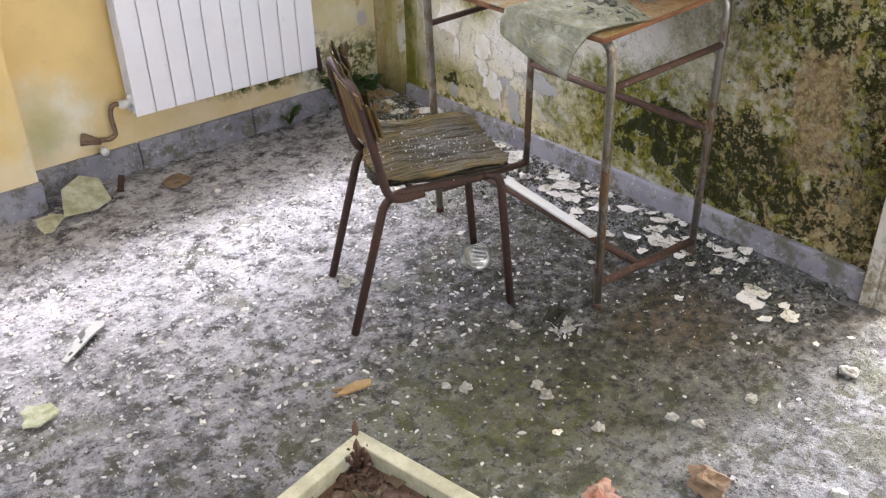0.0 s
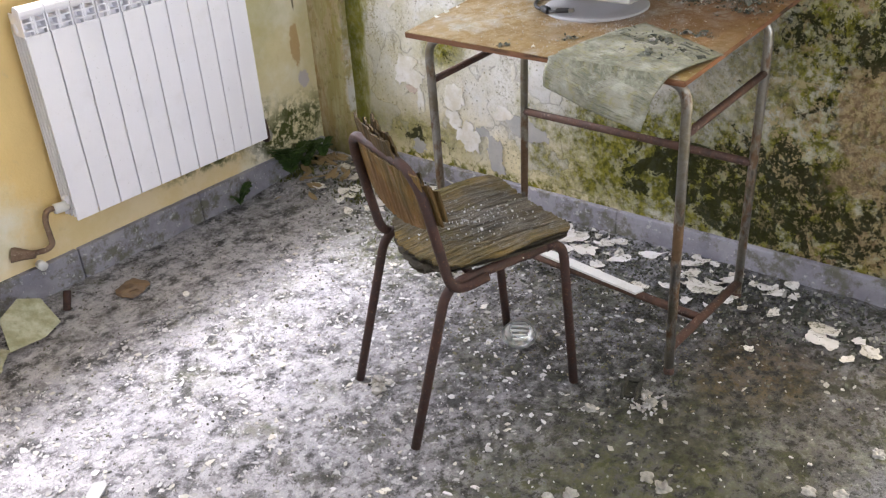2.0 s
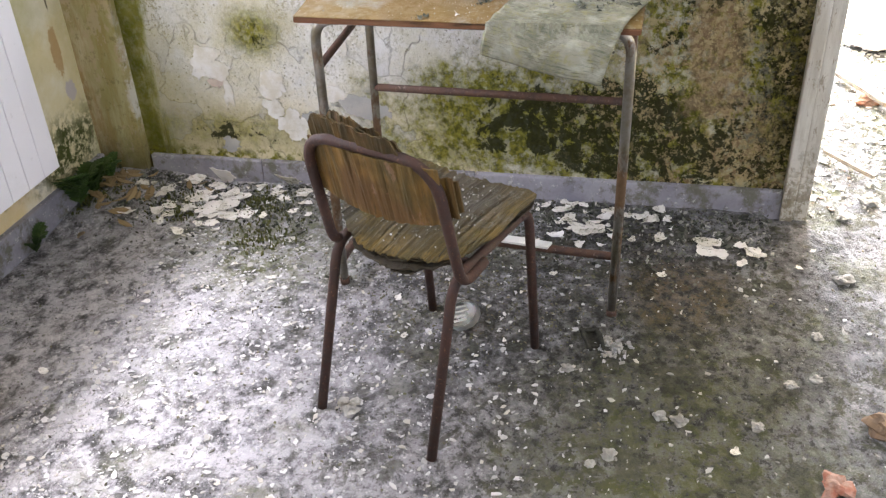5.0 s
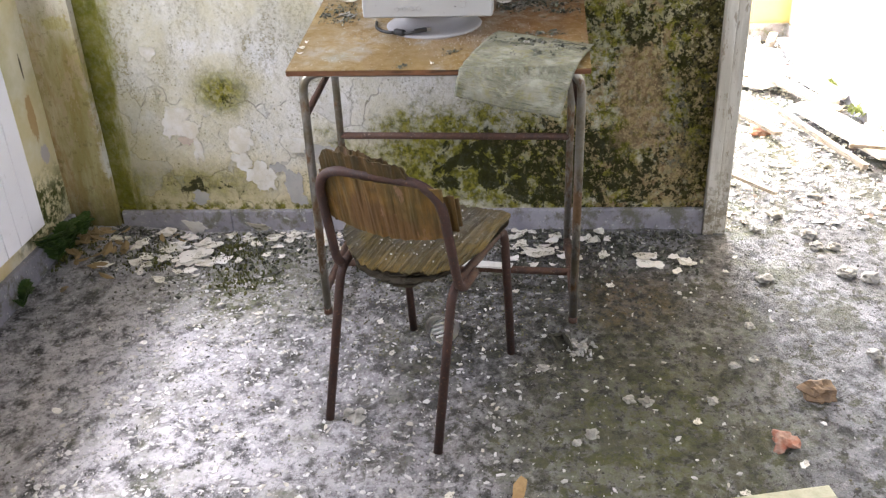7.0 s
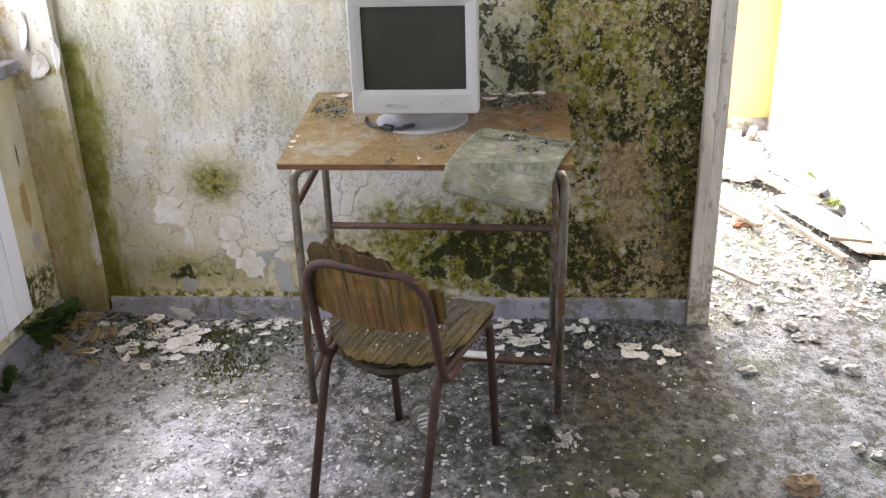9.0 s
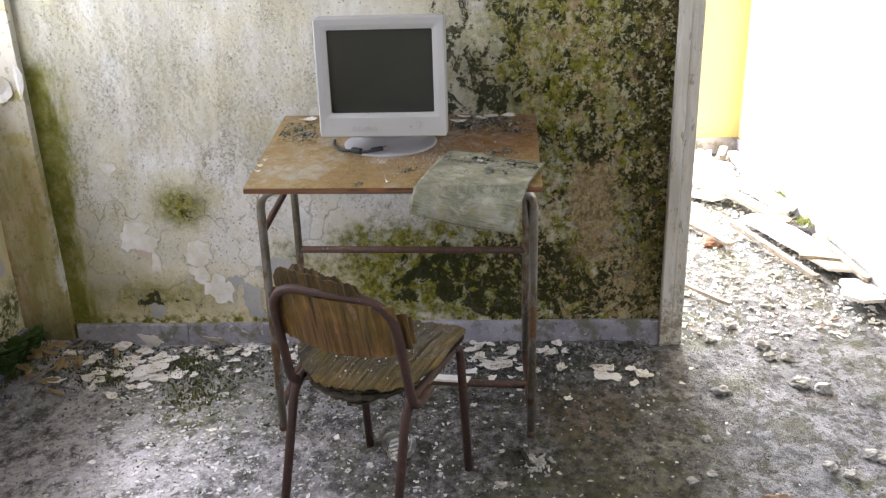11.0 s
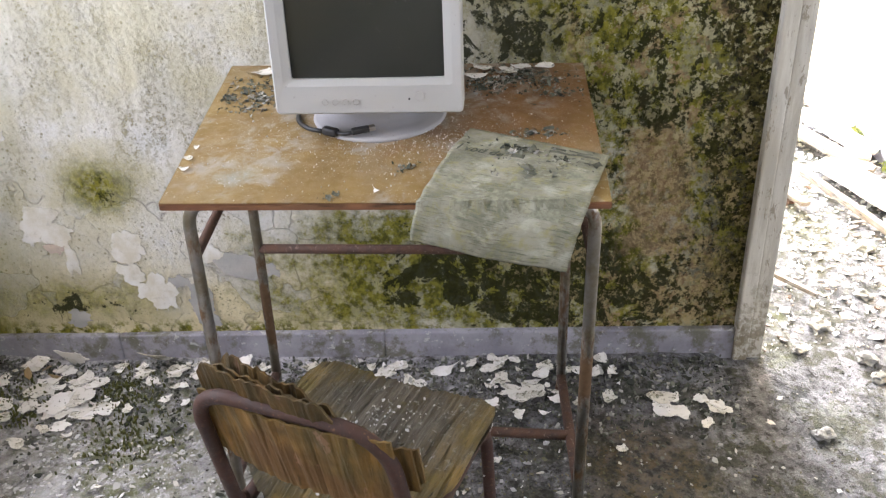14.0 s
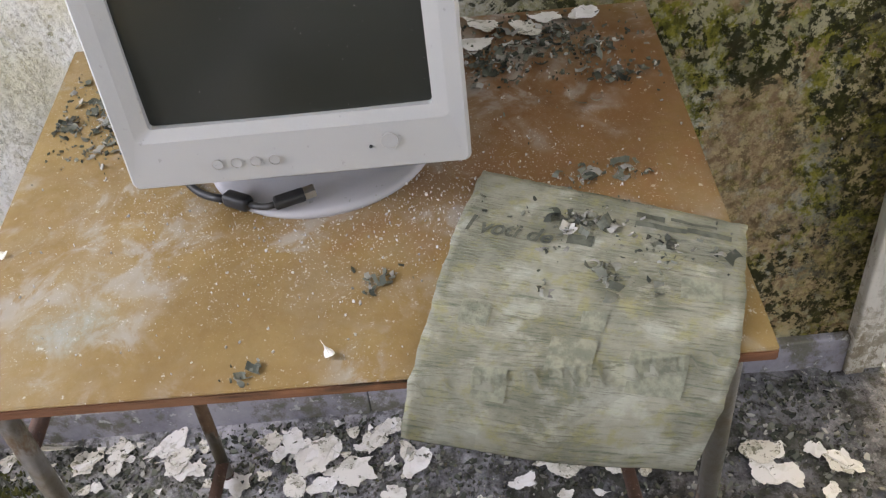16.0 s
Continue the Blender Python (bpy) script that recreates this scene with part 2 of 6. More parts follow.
    h = n.math("ADD", n.math("SUBTRACT", h, n.math("MULTIPLY", crack, 0.3)), n.math("ADD", n.math("MULTIPLY", mould, 0.12), n.math("MULTIPLY", spk, -0.25)))
    return n.done(col, n.step(grain, 0.3, 0.7, 0.8, 0.98), h, 0.013, 1.0)


def mat_yellow_wall():
    """Ochre distemper, paler and greenish where damp has risen towards the corner."""
    n = Nodes("ochre_paint", 0.88).world_pos()
    p = n.xyz()
    x, z = p[0], p[2]
    mid, fine, grain = n.noise(6, 6, 0.6), n.noise(40, 4, 0.7), n.noise(170, 3, 0.6)
    wob = n.noise(9, 6, 0.7)
    col = n.mix(n.step(mid, 0.3, 0.7), (0.80, 0.60, 0.27), (0.74, 0.55, 0.25))
    pale = n.math("MAXIMUM", n.blob((0.72, 0, 0.22), (0.13, 0, 0.14), wob, 0.7), n.math("MULTIPLY", n.step(n.math("ADD", z, n.math("MULTIPLY", wob, 0.1)), 0.30, 0.20), 0.45))
    pale = n.math("MAXIMUM", pale, n.step(n.math("ADD", x, n.math("MULTIPLY", n.math("SUBTRACT", wob, 0.5), 0.35)), 1.50, 1.72))
    col = n.mix(n.math("MULTIPLY", pale, 0.9), col, n.mix(n.step(mid, 0.38, 0.62), (0.76, 0.74, 0.64), (0.68, 0.62, 0.40)))
    green = n.math("MAXIMUM", n.blob((1.76, 0, 0.70), (0.15, 0, 0.20), wob, 0.9), n.blob((0.70, 0, 0.2), (0.06, 0, 0.07), wob, 0.8))
    green = n.math("MAXIMUM", green, n.math("MULTIPLY", n.step(x, 1.86, 2.03), n.step(wob, 0.35, 0.60, 0.3, 0.9)))
    col = n.mix(n.math("MULTIPLY", green, 0.7), col, n.mix(mid, (0.36, 0.34, 0.10), (0.50, 0.46, 0.22)))
    moss = n.math("MAXIMUM", n.blob((1.48, 0, 0.195), (0.22, 0, 0.040), wob, 0.5), n.blob((1.86, 0, 0.17), (0.19, 0, 0.085), wob, 0.6))
    moss = n.math("MAXIMUM", moss, n.blob((1.73, 0, 0.24), (0.045, 0, 0.07), wob, 0.7))
    col = n.mix(n.math("MULTIPLY", moss, n.step(fine, 0.38, 0.54)), col, n.mix(grain, (0.035, 0.045, 0.012), (0.10, 0.11, 0.03)))
    chip = n.blob((1.93, 0, 0.46), (0.022, 0, 0.075), n.noise(11, 7, 0.8), 0.10)
    col = n.mix(n.math("MULTIPLY", chip, 0.9), col, n.mix(fine, (0.40, 0.26, 0.11), (0.52, 0.36, 0.18)))
    bare = n.blob((1.95, 0, 0.33), (0.022, 0, 0.032), n.noise(22, 5, 0.7), 0.15)
    col = n.mix(bare, col, (0.50, 0.46, 0.46))
    crack = n.blob((1.945, 0, 0.61), (0.004, 0, 0.035), n.noise(26, 6, 0.75), 0.3)
    col = n.mix(n.math("MULTIPLY", crack, 0.9), col, (0.06, 0.05, 0.03))
    col = n.mix(n.math("MULTIPLY", n.step(n.noise(25, 5, 0.7), 0.60, 0.68), 0.25), col, (0.56, 0.46, 0.28))
    h = n.math("ADD", n.math("MULTIPLY", mid, 0.5), n.math("ADD", n.math("MULTIPLY", fine, 0.3), n.math("MULTIPLY", grain, 0.15)))
    return n.done(col, None, h, 0.005, 0.7)


def mat_corner():
    n = Nodes("stained_plaster", 0.85).world_pos()
    z = n.xyz()[2]
    y = n.xyz()[1]
    mid, fine = n.noise(7, 6, 0.66, n.stretch(2, 2, 0.6)), n.noise(38, 6, 0.72)
    long = n.noise(7, 6, 0.68, n.stretch(3, 3, 0.5))
    scale = n.step(n.noise(13, 6, 0.72, n.stretch(1.4, 1.4, 0.7)), 0.54, 0.57)
    col = n.mix(n.step(mid, 0.36, 0.64), (0.38, 0.32, 0.15), (0.58, 0.53, 0.35))
    col = n.mix(n.math("MULTIPLY", n.step(long, 0.48, 0.62), 0.75), col, (0.36, 0.24, 0.10))
    col = n.mix(n.math("MULTIPLY", n.step(n.math("ADD", y, n.math("MULTIPLY", mid, 0.10)), 2.96, 2.89, 0.0, 1.0), 0.5), col, (0.38, 0.36, 0.14))
    col = n.mix(n.math("MULTIPLY", scale, 0.7), col, n.mix(mid, (0.60, 0.55, 0.41), (0.40, 0.27, 0.12)))
    limed = n.math("MULTIPLY", n.step(n.math("ADD", z, n.math("MULTIPLY", mid, 0.3)), 0.78, 0.96), n.step(n.noise(10, 6, 0.72), 0.42, 0.48))
    col = n.mix(n.math("MULTIPLY", limed, 0.6), col, (0.66, 0.65, 0.62))
    edge = n.math("MULTIPLY", n.step(n.math("ADD", y, n.math("MULTIPLY", n.math("SUBTRACT", fine, 0.5), 0.05)), 2.800, 2.785), n.math("MULTIPLY", n.step(n.noise(9, 5, 0.7), 0.42, 0.56), n.math("MULTIPLY", n.step(z, 0.14, 0.24), n.step(z, 0.55, 0.45, 0.25, 1.0))))
    col = n.mix(n.math("MULTIPLY", edge, 0.85), col, (0.70, 0.69, 0.64))
    col = n.mix(n.math("MULTIPLY", n.step(fine, 0.56, 0.64), 0.45), col, (0.17, 0.145, 0.06))
    col = n.mix(n.math("MULTIPLY", n.step(n.math("ADD", z, n.math("MULTIPLY", fine, 0.2)), 0.30, 0.14), 0.75), col, n.mix(mid, (0.055, 0.062, 0.018), (0.16, 0.12, 0.05)))
    return n.done(col, None, n.math("ADD", mid, n.math("MULTIPLY", fine, 0.6)), 0.007, 0.8)


def mat_plain_plaster(name, c1, c2, scale=5):
    n = Nodes(name, 0.9).world_pos()
    mid, fine = n.noise(scale, 6, 0.65), n.noise(60, 4, 0.7)
    col = n.mix(n.step(mid, 0.35, 0.65), c1, c2)
    col = n.mix(n.math("MULTIPLY", n.step(fine, 0.55, 0.7), 0.35), col, tuple(v * 0.6 for v in c2))
    return n.done(col, None, n.math("ADD", mid, n.math("MULTIPLY", fine, 0.4)), 0.004, 0.6)


def mat_floor():
    """Worn concrete under lime dust, grit and algae, lit and shaded by colour."""
    n = Nodes("gritty_concrete", 0.92).world_pos()
    p = n.xyz()
    big, mid = n.noise(1.9, 5, 0.6), n.noise(7, 6, 0.68)
    fine, grit, grain = n.noise(34, 6, 0.72), n.noise(85, 5, 0.75), n.noise(230, 3, 0.7)
    wob = n.noise(8, 6, 0.7)
    col = n.mix(n.step(mid, 0.35, 0.65), (0.048, 0.048, 0.048), (0.125, 0.124, 0.132))
    # paints the floor paler towards the window light, darker in the shade beyond
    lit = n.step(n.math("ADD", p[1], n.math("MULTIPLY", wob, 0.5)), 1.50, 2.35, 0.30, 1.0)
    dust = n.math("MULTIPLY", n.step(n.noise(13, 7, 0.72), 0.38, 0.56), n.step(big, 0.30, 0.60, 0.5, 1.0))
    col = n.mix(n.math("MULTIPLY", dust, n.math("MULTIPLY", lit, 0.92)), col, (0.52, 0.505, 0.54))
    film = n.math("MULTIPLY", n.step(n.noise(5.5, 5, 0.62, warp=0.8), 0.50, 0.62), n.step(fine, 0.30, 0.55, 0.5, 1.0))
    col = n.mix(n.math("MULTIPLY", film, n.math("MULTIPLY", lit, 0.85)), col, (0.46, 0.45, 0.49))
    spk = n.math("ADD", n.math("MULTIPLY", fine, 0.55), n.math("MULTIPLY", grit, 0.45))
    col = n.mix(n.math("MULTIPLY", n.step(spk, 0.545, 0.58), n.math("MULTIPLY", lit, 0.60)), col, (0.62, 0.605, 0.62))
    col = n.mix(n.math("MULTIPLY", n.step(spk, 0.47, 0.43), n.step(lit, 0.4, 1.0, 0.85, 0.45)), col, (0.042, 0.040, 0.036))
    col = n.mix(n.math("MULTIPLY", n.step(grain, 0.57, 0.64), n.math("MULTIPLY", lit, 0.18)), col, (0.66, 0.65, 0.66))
    clump = n.step(n.math("ADD", n.math("MULTIPLY", n.noise(15, 7, 0.72, warp=0.5), 0.7), n.math("MULTIPLY", mid, 0.3)), 0.525, 0.575)
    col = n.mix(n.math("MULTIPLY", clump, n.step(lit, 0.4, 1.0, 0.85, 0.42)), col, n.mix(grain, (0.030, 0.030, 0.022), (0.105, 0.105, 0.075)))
    alg = n.math("MAXIMUM", n.blob((1.72, 2.25, 0), (0.24, 0.30, 0), wob, 0.6), n.blob((1.05, 1.15, 0), (0.42, 0.28, 0), wob, 0.8))
    alg = n.math("MULTIPLY", n.math("MAXIMUM", alg, n.math("MULTIPLY", n.step(n.noise(3.2, 5, 0.6), 0.54, 0.64), 0.6)), n.step(fine, 0.36, 0.58))
    col = n.mix(n.math("MULTIPLY", alg, 0.7), col, (0.095, 0.105, 0.028))
    # clots thicken where lit is low, deepening the painted shade
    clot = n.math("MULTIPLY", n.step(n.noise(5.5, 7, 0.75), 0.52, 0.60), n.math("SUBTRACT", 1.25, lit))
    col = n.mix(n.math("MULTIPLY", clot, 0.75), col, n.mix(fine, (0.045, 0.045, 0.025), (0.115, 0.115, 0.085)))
    ochre = n.math("MULTIPLY", n.blob((1.63, 1.15, 0), (0.16, 0.12, 0), wob, 0.6), n.step(fine, 0.35, 0.6))
    col = n.mix(n.math("MULTIPLY", ochre, 0.6), col, (0.15, 0.10, 0.04))
    # darker and smoother about the desk and chair, with scattered patches
    dark_patch = n.math("MAXIMUM", n.blob((1.42, 1.50, 0), (0.36, 0.30, 0), wob, 0.8), n.math("MULTIPLY", n.step(n.noise(11, 6, 0.75), 0.56, 0.62), 0.8))
    dark_patch = n.math("MAXIMUM", dark_patch, n.math("MULTIPLY", n.blob((1.55, 1.22, 0), (0.42, 0.36, 0), wob, 0.8), 0.85))
    col = n.mix(n.math("MULTIPLY", dark_patch, n.step(fine, 0.36, 0.60, 0.92, 0.25)), col, (0.030, 0.029, 0.026))
    h = n.math("ADD", n.math("MULTIPLY", fine, 0.8), n.math("MULTIPLY", grit, 0.8))
    return n.done(col, n.step(dark_patch, 0, 1, 0.95, 0.75), h, 0.009, 0.9)


def mat_chips(name, stops, rough=0.85):
    n = Nodes(name, rough).world_pos()
    col = n.ramp(n.island(), *stops)
    col = n.mix(n.math("MULTIPLY", n.step(n.noise(60, 4, 0.7), 0.5, 0.7), 0.4), col, (0.25, 0.23, 0.18))
    return n.done(col, None, n.noise(120, 3, 0.6), 0.001, 0.5)


def mat_flake():
    n = Nodes("lime_flake", 0.85)
    dirt = n.step(n.noise(34, 6, 0.75), 0.50, 0.62)
    pit = n.step(n.math("ADD", n.noise(95, 4, 0.7), n.math("MULTIPLY", n.each(), 0.10)), 0.66, 0.70)
    col = n.mix(n.each(), (0.80, 0.78, 0.77), (0.66, 0.63, 0.56))
    col = n.mix(n.math("MULTIPLY", dirt, n.step(n.each(), 0.2, 0.9, 0.3, 0.9)), col, (0.42, 0.40, 0.32))
    col = n.mix(n.math("MULTIPLY", pit, 0.8), col, (0.10, 0.10, 0.06))
    return n.done(col, None, n.noise(70, 4, 0.7), 0.002, 0.6)


def mat_skirting():
    n = Nodes("grey_skirting", 0.6).world_pos()
    mid, fine = n.noise(8, 6, 0.65), n.noise(55, 4, 0.7)
    col = n.mix(n.step(mid, 0.35, 0.65), (0.22, 0.215, 0.255), (0.34, 0.335, 0.375))
    col = n.mix(n.math("MULTIPLY", n.step(n.noise(14, 6, 0.75), 0.48, 0.62), 0.8), col, (0.11, 0.105, 0.06))
    col = n.mix(n.math("MULTIPLY", n.step(fine, 0.60, 0.66), 0.7), col, (0.55, 0.55, 0.54))
    return n.done(col, n.step(fine, 0.4, 0.6, 0.45, 0.85), n.math("ADD", mid, fine), 0.002, 0.6)


def mat_enamel(name, c, rough=0.35, dirt=(0.45, 0.42, 0.36), amount=0.25):
    n = Nodes(name, rough)
    d = n.step(n.noise(9, 6, 0.7), 0.52, 0.72)
    s = n.step(n.noise(90, 3, 0.7), 0.66, 0.72)
    col = n.mix(n.math("MULTIPLY", d, amount), c, dirt)
    col = n.mix(n.math("MULTIPLY", s, amount * 2), col, tuple(v * 0.5 for v in dirt))
    return n.done(col, n.step(d, 0, 1, rough, min(1, rough + 0.3)), n.noise(200, 2, 0.5), 0.0004, 0.4)


def mat_chrome():
    """Dull plated tube, rusting in patches and towards the floor."""
    n = Nodes("plated_tube", 0.35, 1.0).world_pos()
    mid = n.noise(18, 6, 0.7, n.stretch(1, 1, 0.5))
    z = n.xyz()[2]
    wear = n.math("SUBTRACT", n.step(z, 0.62, 0.42, -0.07, 0.05), n.step(z, 0.24, 0.10, 0.0, 0.09))
    rust = n.step(n.math("ADD", mid, wear), 0.48, 0.60)
    col = n.mix(n.noise(60, 4), (0.40, 0.39, 0.38), (0.22, 0.20, 0.15))
    col = n.mix(n.math("MULTIPLY", n.step(n.noise(9, 5, 0.7), 0.45, 0.60), 0.6), col, (0.20, 0.165, 0.09))
    col = n.mix(rust, col, n.mix(n.noise(70, 4), (0.085, 0.048, 0.025), (0.20, 0.125, 0.065)))
    return n.done(col, n.step(rust, 0, 1, 0.36, 0.9), n.noise(150, 4, 0.7), 0.0012, 0.6, metal=n.step(rust, 0.1, 0.8, 0.85, 0.0))


def mat_rust(name, c1, c2, c3):
    n = Nodes(name, 0.75).world_pos()
    a, b = n.noise(30, 6, 0.7), n.noise(140, 4, 0.7)
    col = n.mix(n.step(a, 0.35, 0.6), c1, c2)
    col = n.mix(n.step(b, 0.58, 0.68), col, c3)
    return n.done(col, n.step(a, 0.3, 0.7, 0.55, 0.9), n.math("ADD", a, b), 0.0015, 0.7)


def mat_desktop():
    n = Nodes("orange_laminate", 0.5)
    a, b = n.noise(5, 6, 0.65), n.noise(22, 6, 0.7)
    fine = n.noise(110, 4, 0.75)
    grainy = n.noise(10, 5, 0.6, n.stretch(1.2, 0.12, 1))
    col = n.mix(n.step(a, 0.35, 0.65), (0.195, 0.126, 0.044), (0.25, 0.172, 0.064))
    col = n.mix(n.math("MULTIPLY", n.step(grainy, 0.45, 0.65), 0.35), col, (0.19, 0.108, 0.036))
    far = n.blob((0.12, -0.20, 0), (0.22, 0.24, 0), b, 0.6)
    col = n.mix(n.math("MULTIPLY", far, 0.6), col, (0.17, 0.065, 0.03))
    dust = n.math("MULTIPLY", n.step(n.noise(17, 6, 0.66, warp=0.6), 0.46, 0.62), n.step(n.noise(7, 4, 0.6), 0.42, 0.58))
    col = n.mix(n.math("MULTIPLY", dust, 0.62), col, (0.35, 0.34, 0.32))
    blue = n.blob((-0.20, 0.25, 0), (0.025, 0.035, 0), b, 0.7)
    col = n.mix(n.math("MULTIPLY", blue, n.step(fine, 0.4, 0.6, 0.3, 0.7)), col, (0.27, 0.30, 0.28))
    col = n.mix(n.math("MULTIPLY", n.step(n.noise(3.2, 6, 0.7), 0.48, 0.60), 0.25), col, (0.24, 0.20, 0.14))
    col = n.mix(n.math("MULTIPLY", n.step(fine, 0.63, 0.68), 0.6), col, (0.55, 0.54, 0.50))
    dot = n.math("MULTIPLY", n.step(n.noise(420, 3, 0.6), 0.62, 0.66), n.math("MAXIMUM", n.blob((-0.07, -0.02, 0), (0.12, 0.26, 0), b, 0.8), n.math("MULTIPLY", n.step(a, 0.45, 0.65), 0.4)))
    col = n.mix(n.math("MULTIPLY", dot, 0.85), col, (0.62, 0.61, 0.58))
    return n.done(col, n.step(b, 0.4, 0.65, 0.34, 0.85), n.math("ADD", b, fine), 0.0008, 0.5)


def mat_ply(name, c1, c2, c3, grain=(1.2, 14, 14), rough=0.75):
    n = Nodes(name, rough)
    g = n.noise(6, 7, 0.7, n.stretch(*grain), 0.4)
    g2 = n.noise(16, 5, 0.7, n.stretch(*grain))
    a = n.noise(7, 5, 0.65)
    col = n.mix(n.step(g, 0.35, 0.62), c1, c2)
    col = n.mix(n.step(a, 0.42, 0.62), col, n.mix(n.step(g2, 0.4, 0.6), c3, tuple(v * 0.35 for v in c3)))
    col = n.mix(n.step(g2, 0.60, 0.66), col, (0.035, 0.028, 0.015))
    return n.done(col, n.step(a, 0.3, 0.7, rough, 0.95), n.math("ADD", n.math("MULTIPLY", g, 1.5), g2), 0.004, 0.8)


def mat_paper():
    n = Nodes("damp_newsprint", 0.9, coord="UV")
    a, b = n.noise(4, 6, 0.65), n.noise(14, 6, 0.72)
    rows = n.noise(9, 6, 0.75, n.stretch(0.5, 5.0, 1))
    thin = n.noise(26, 5, 0.75, n.stretch(0.4, 5.0, 1))
    where = n.step(n.noise(5, 4, 0.6), 0.42, 0.60)
    col = n.mix(n.step(a, 0.36, 0.64), (0.30, 0.295, 0.235), (0.17, 0.17, 0.125))
    col = n.mix(n.math("MULTIPLY", n.step(b, 0.48, 0.64), 0.55), col, (0.27, 0.255, 0.10))
    col = n.mix(n.math("MULTIPLY", n.step(n.noise(6, 5, 0.65), 0.50, 0.64), 0.6), col, (0.42, 0.425, 0.36))
    block = n.step(n.cells(4.6, "Color", "F1", n.stretch(1.0, 1.6, 1)), 0.45, 0.50)
    col = n.mix(n.math("MULTIPLY", block, 0.22), col, (0.15, 0.155, 0.125))
    col = n.mix(n.math("MULTIPLY", n.step(rows, 0.50, 0.66), n.math("MULTIPLY", where, 0.8)), col, (0.085, 0.105, 0.07))
    col = n.mix(n.math("MULTIPLY", n.step(thin, 0.52, 0.62), n.math("MULTIPLY", n.step(a, 0.34, 0.56), 0.65)), col, (0.09, 0.092, 0.062))
    return n.done(col, n.step(b, 0.4, 0.6, 0.72, 0.92), n.math("ADD", n.math("MULTIPLY", rows, 1.4), n.math("ADD", n.math("MULTIPLY", thin, 0.6), b)), 0.0016, 0.8)


def mat_glass(name, tint=(0.9, 0.95, 0.95), rough=0.1):
    n = Nodes(name, rough)
    n.b.inputs["Transmission Weight"].default_value = 1.0 if rough < 0.3 else 0.45
    n.b.inputs["IOR"].default_value = 1.45
    return n.done(n.mix(n.step(n.noise(40, 4), 0.4, 0.7), tint, tuple(v * 0.75 for v in tint)), n.step(n.noise(20, 4), 0.4, 0.7, rough, rough + 0.3))


def mat_screen():
    """Dark tube glass under an even film of dust."""
    n = Nodes("screen_glass", 0.16)
    film = n.noise(5, 3, 0.5)
    col = n.mix(film, (0.020, 0.022, 0.019), (0.034, 0.036, 0.030))
    col = n.mix(n.math("MULTIPLY", n.step(n.noise(260, 2, 0.6), 0.74, 0.78), 0.7), col, (0.20, 0.20, 0.19))
    return n.done(col, n.step(film, 0.3, 0.7, 0.14, 0.24))


def mat_leaf(name, c1, c2):
    n = Nodes(name, 0.55)
    n.b.inputs["Subsurface Weight"].default_value = 0.0
    return n.done(n.mix(n.island(), c1, c2), None, n.noise(60, 3), 0.001, 0.4)


def mat_backrest(name, dark):
    """Weathered veneer, fluted upright, ochre between dark mossy bands."""
    n = Nodes(name, 0.7)
    band = n.noise(9, 3, 0.5, n.stretch(6, 6, 0.35), 0.3)
    thin = n.noise(20, 5, 0.7, n.stretch(7, 7, 0.4))
    spot = n.noise(24, 5, 0.7, n.stretch(1.4, 1.4, 0.7))
    a = n.noise(8, 5, 0.65)
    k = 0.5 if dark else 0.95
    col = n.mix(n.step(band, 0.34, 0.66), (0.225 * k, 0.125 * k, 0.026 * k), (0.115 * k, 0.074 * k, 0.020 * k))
    col = n.mix(n.math("MULTIPLY", n.step(a, 0.42, 0.62), 0.75), col, (0.125 * k, 0.068 * k, 0.028 * k))
    col = n.mix(n.math("MULTIPLY", n.step(thin, 0.56, 0.70), 0.5), col, (0.045, 0.036, 0.014))
    col = n.mix(n.math("MULTIPLY", n.step(n.noise(5, 4, 0.6), 0.50, 0.62), 0.5), col, (0.07 * k, 0.060 * k, 0.018 * k))
    col = n.mix(n.math("MULTIPLY", n.step(spot, 0.60, 0.66), 0.55), col, (0.30 * k, 0.17 * k, 0.11 * k))
    return n.done(col, n.step(a, 0.3, 0.7, 0.55, 0.9), n.math("ADD", band, thin), 0.004, 0.8)


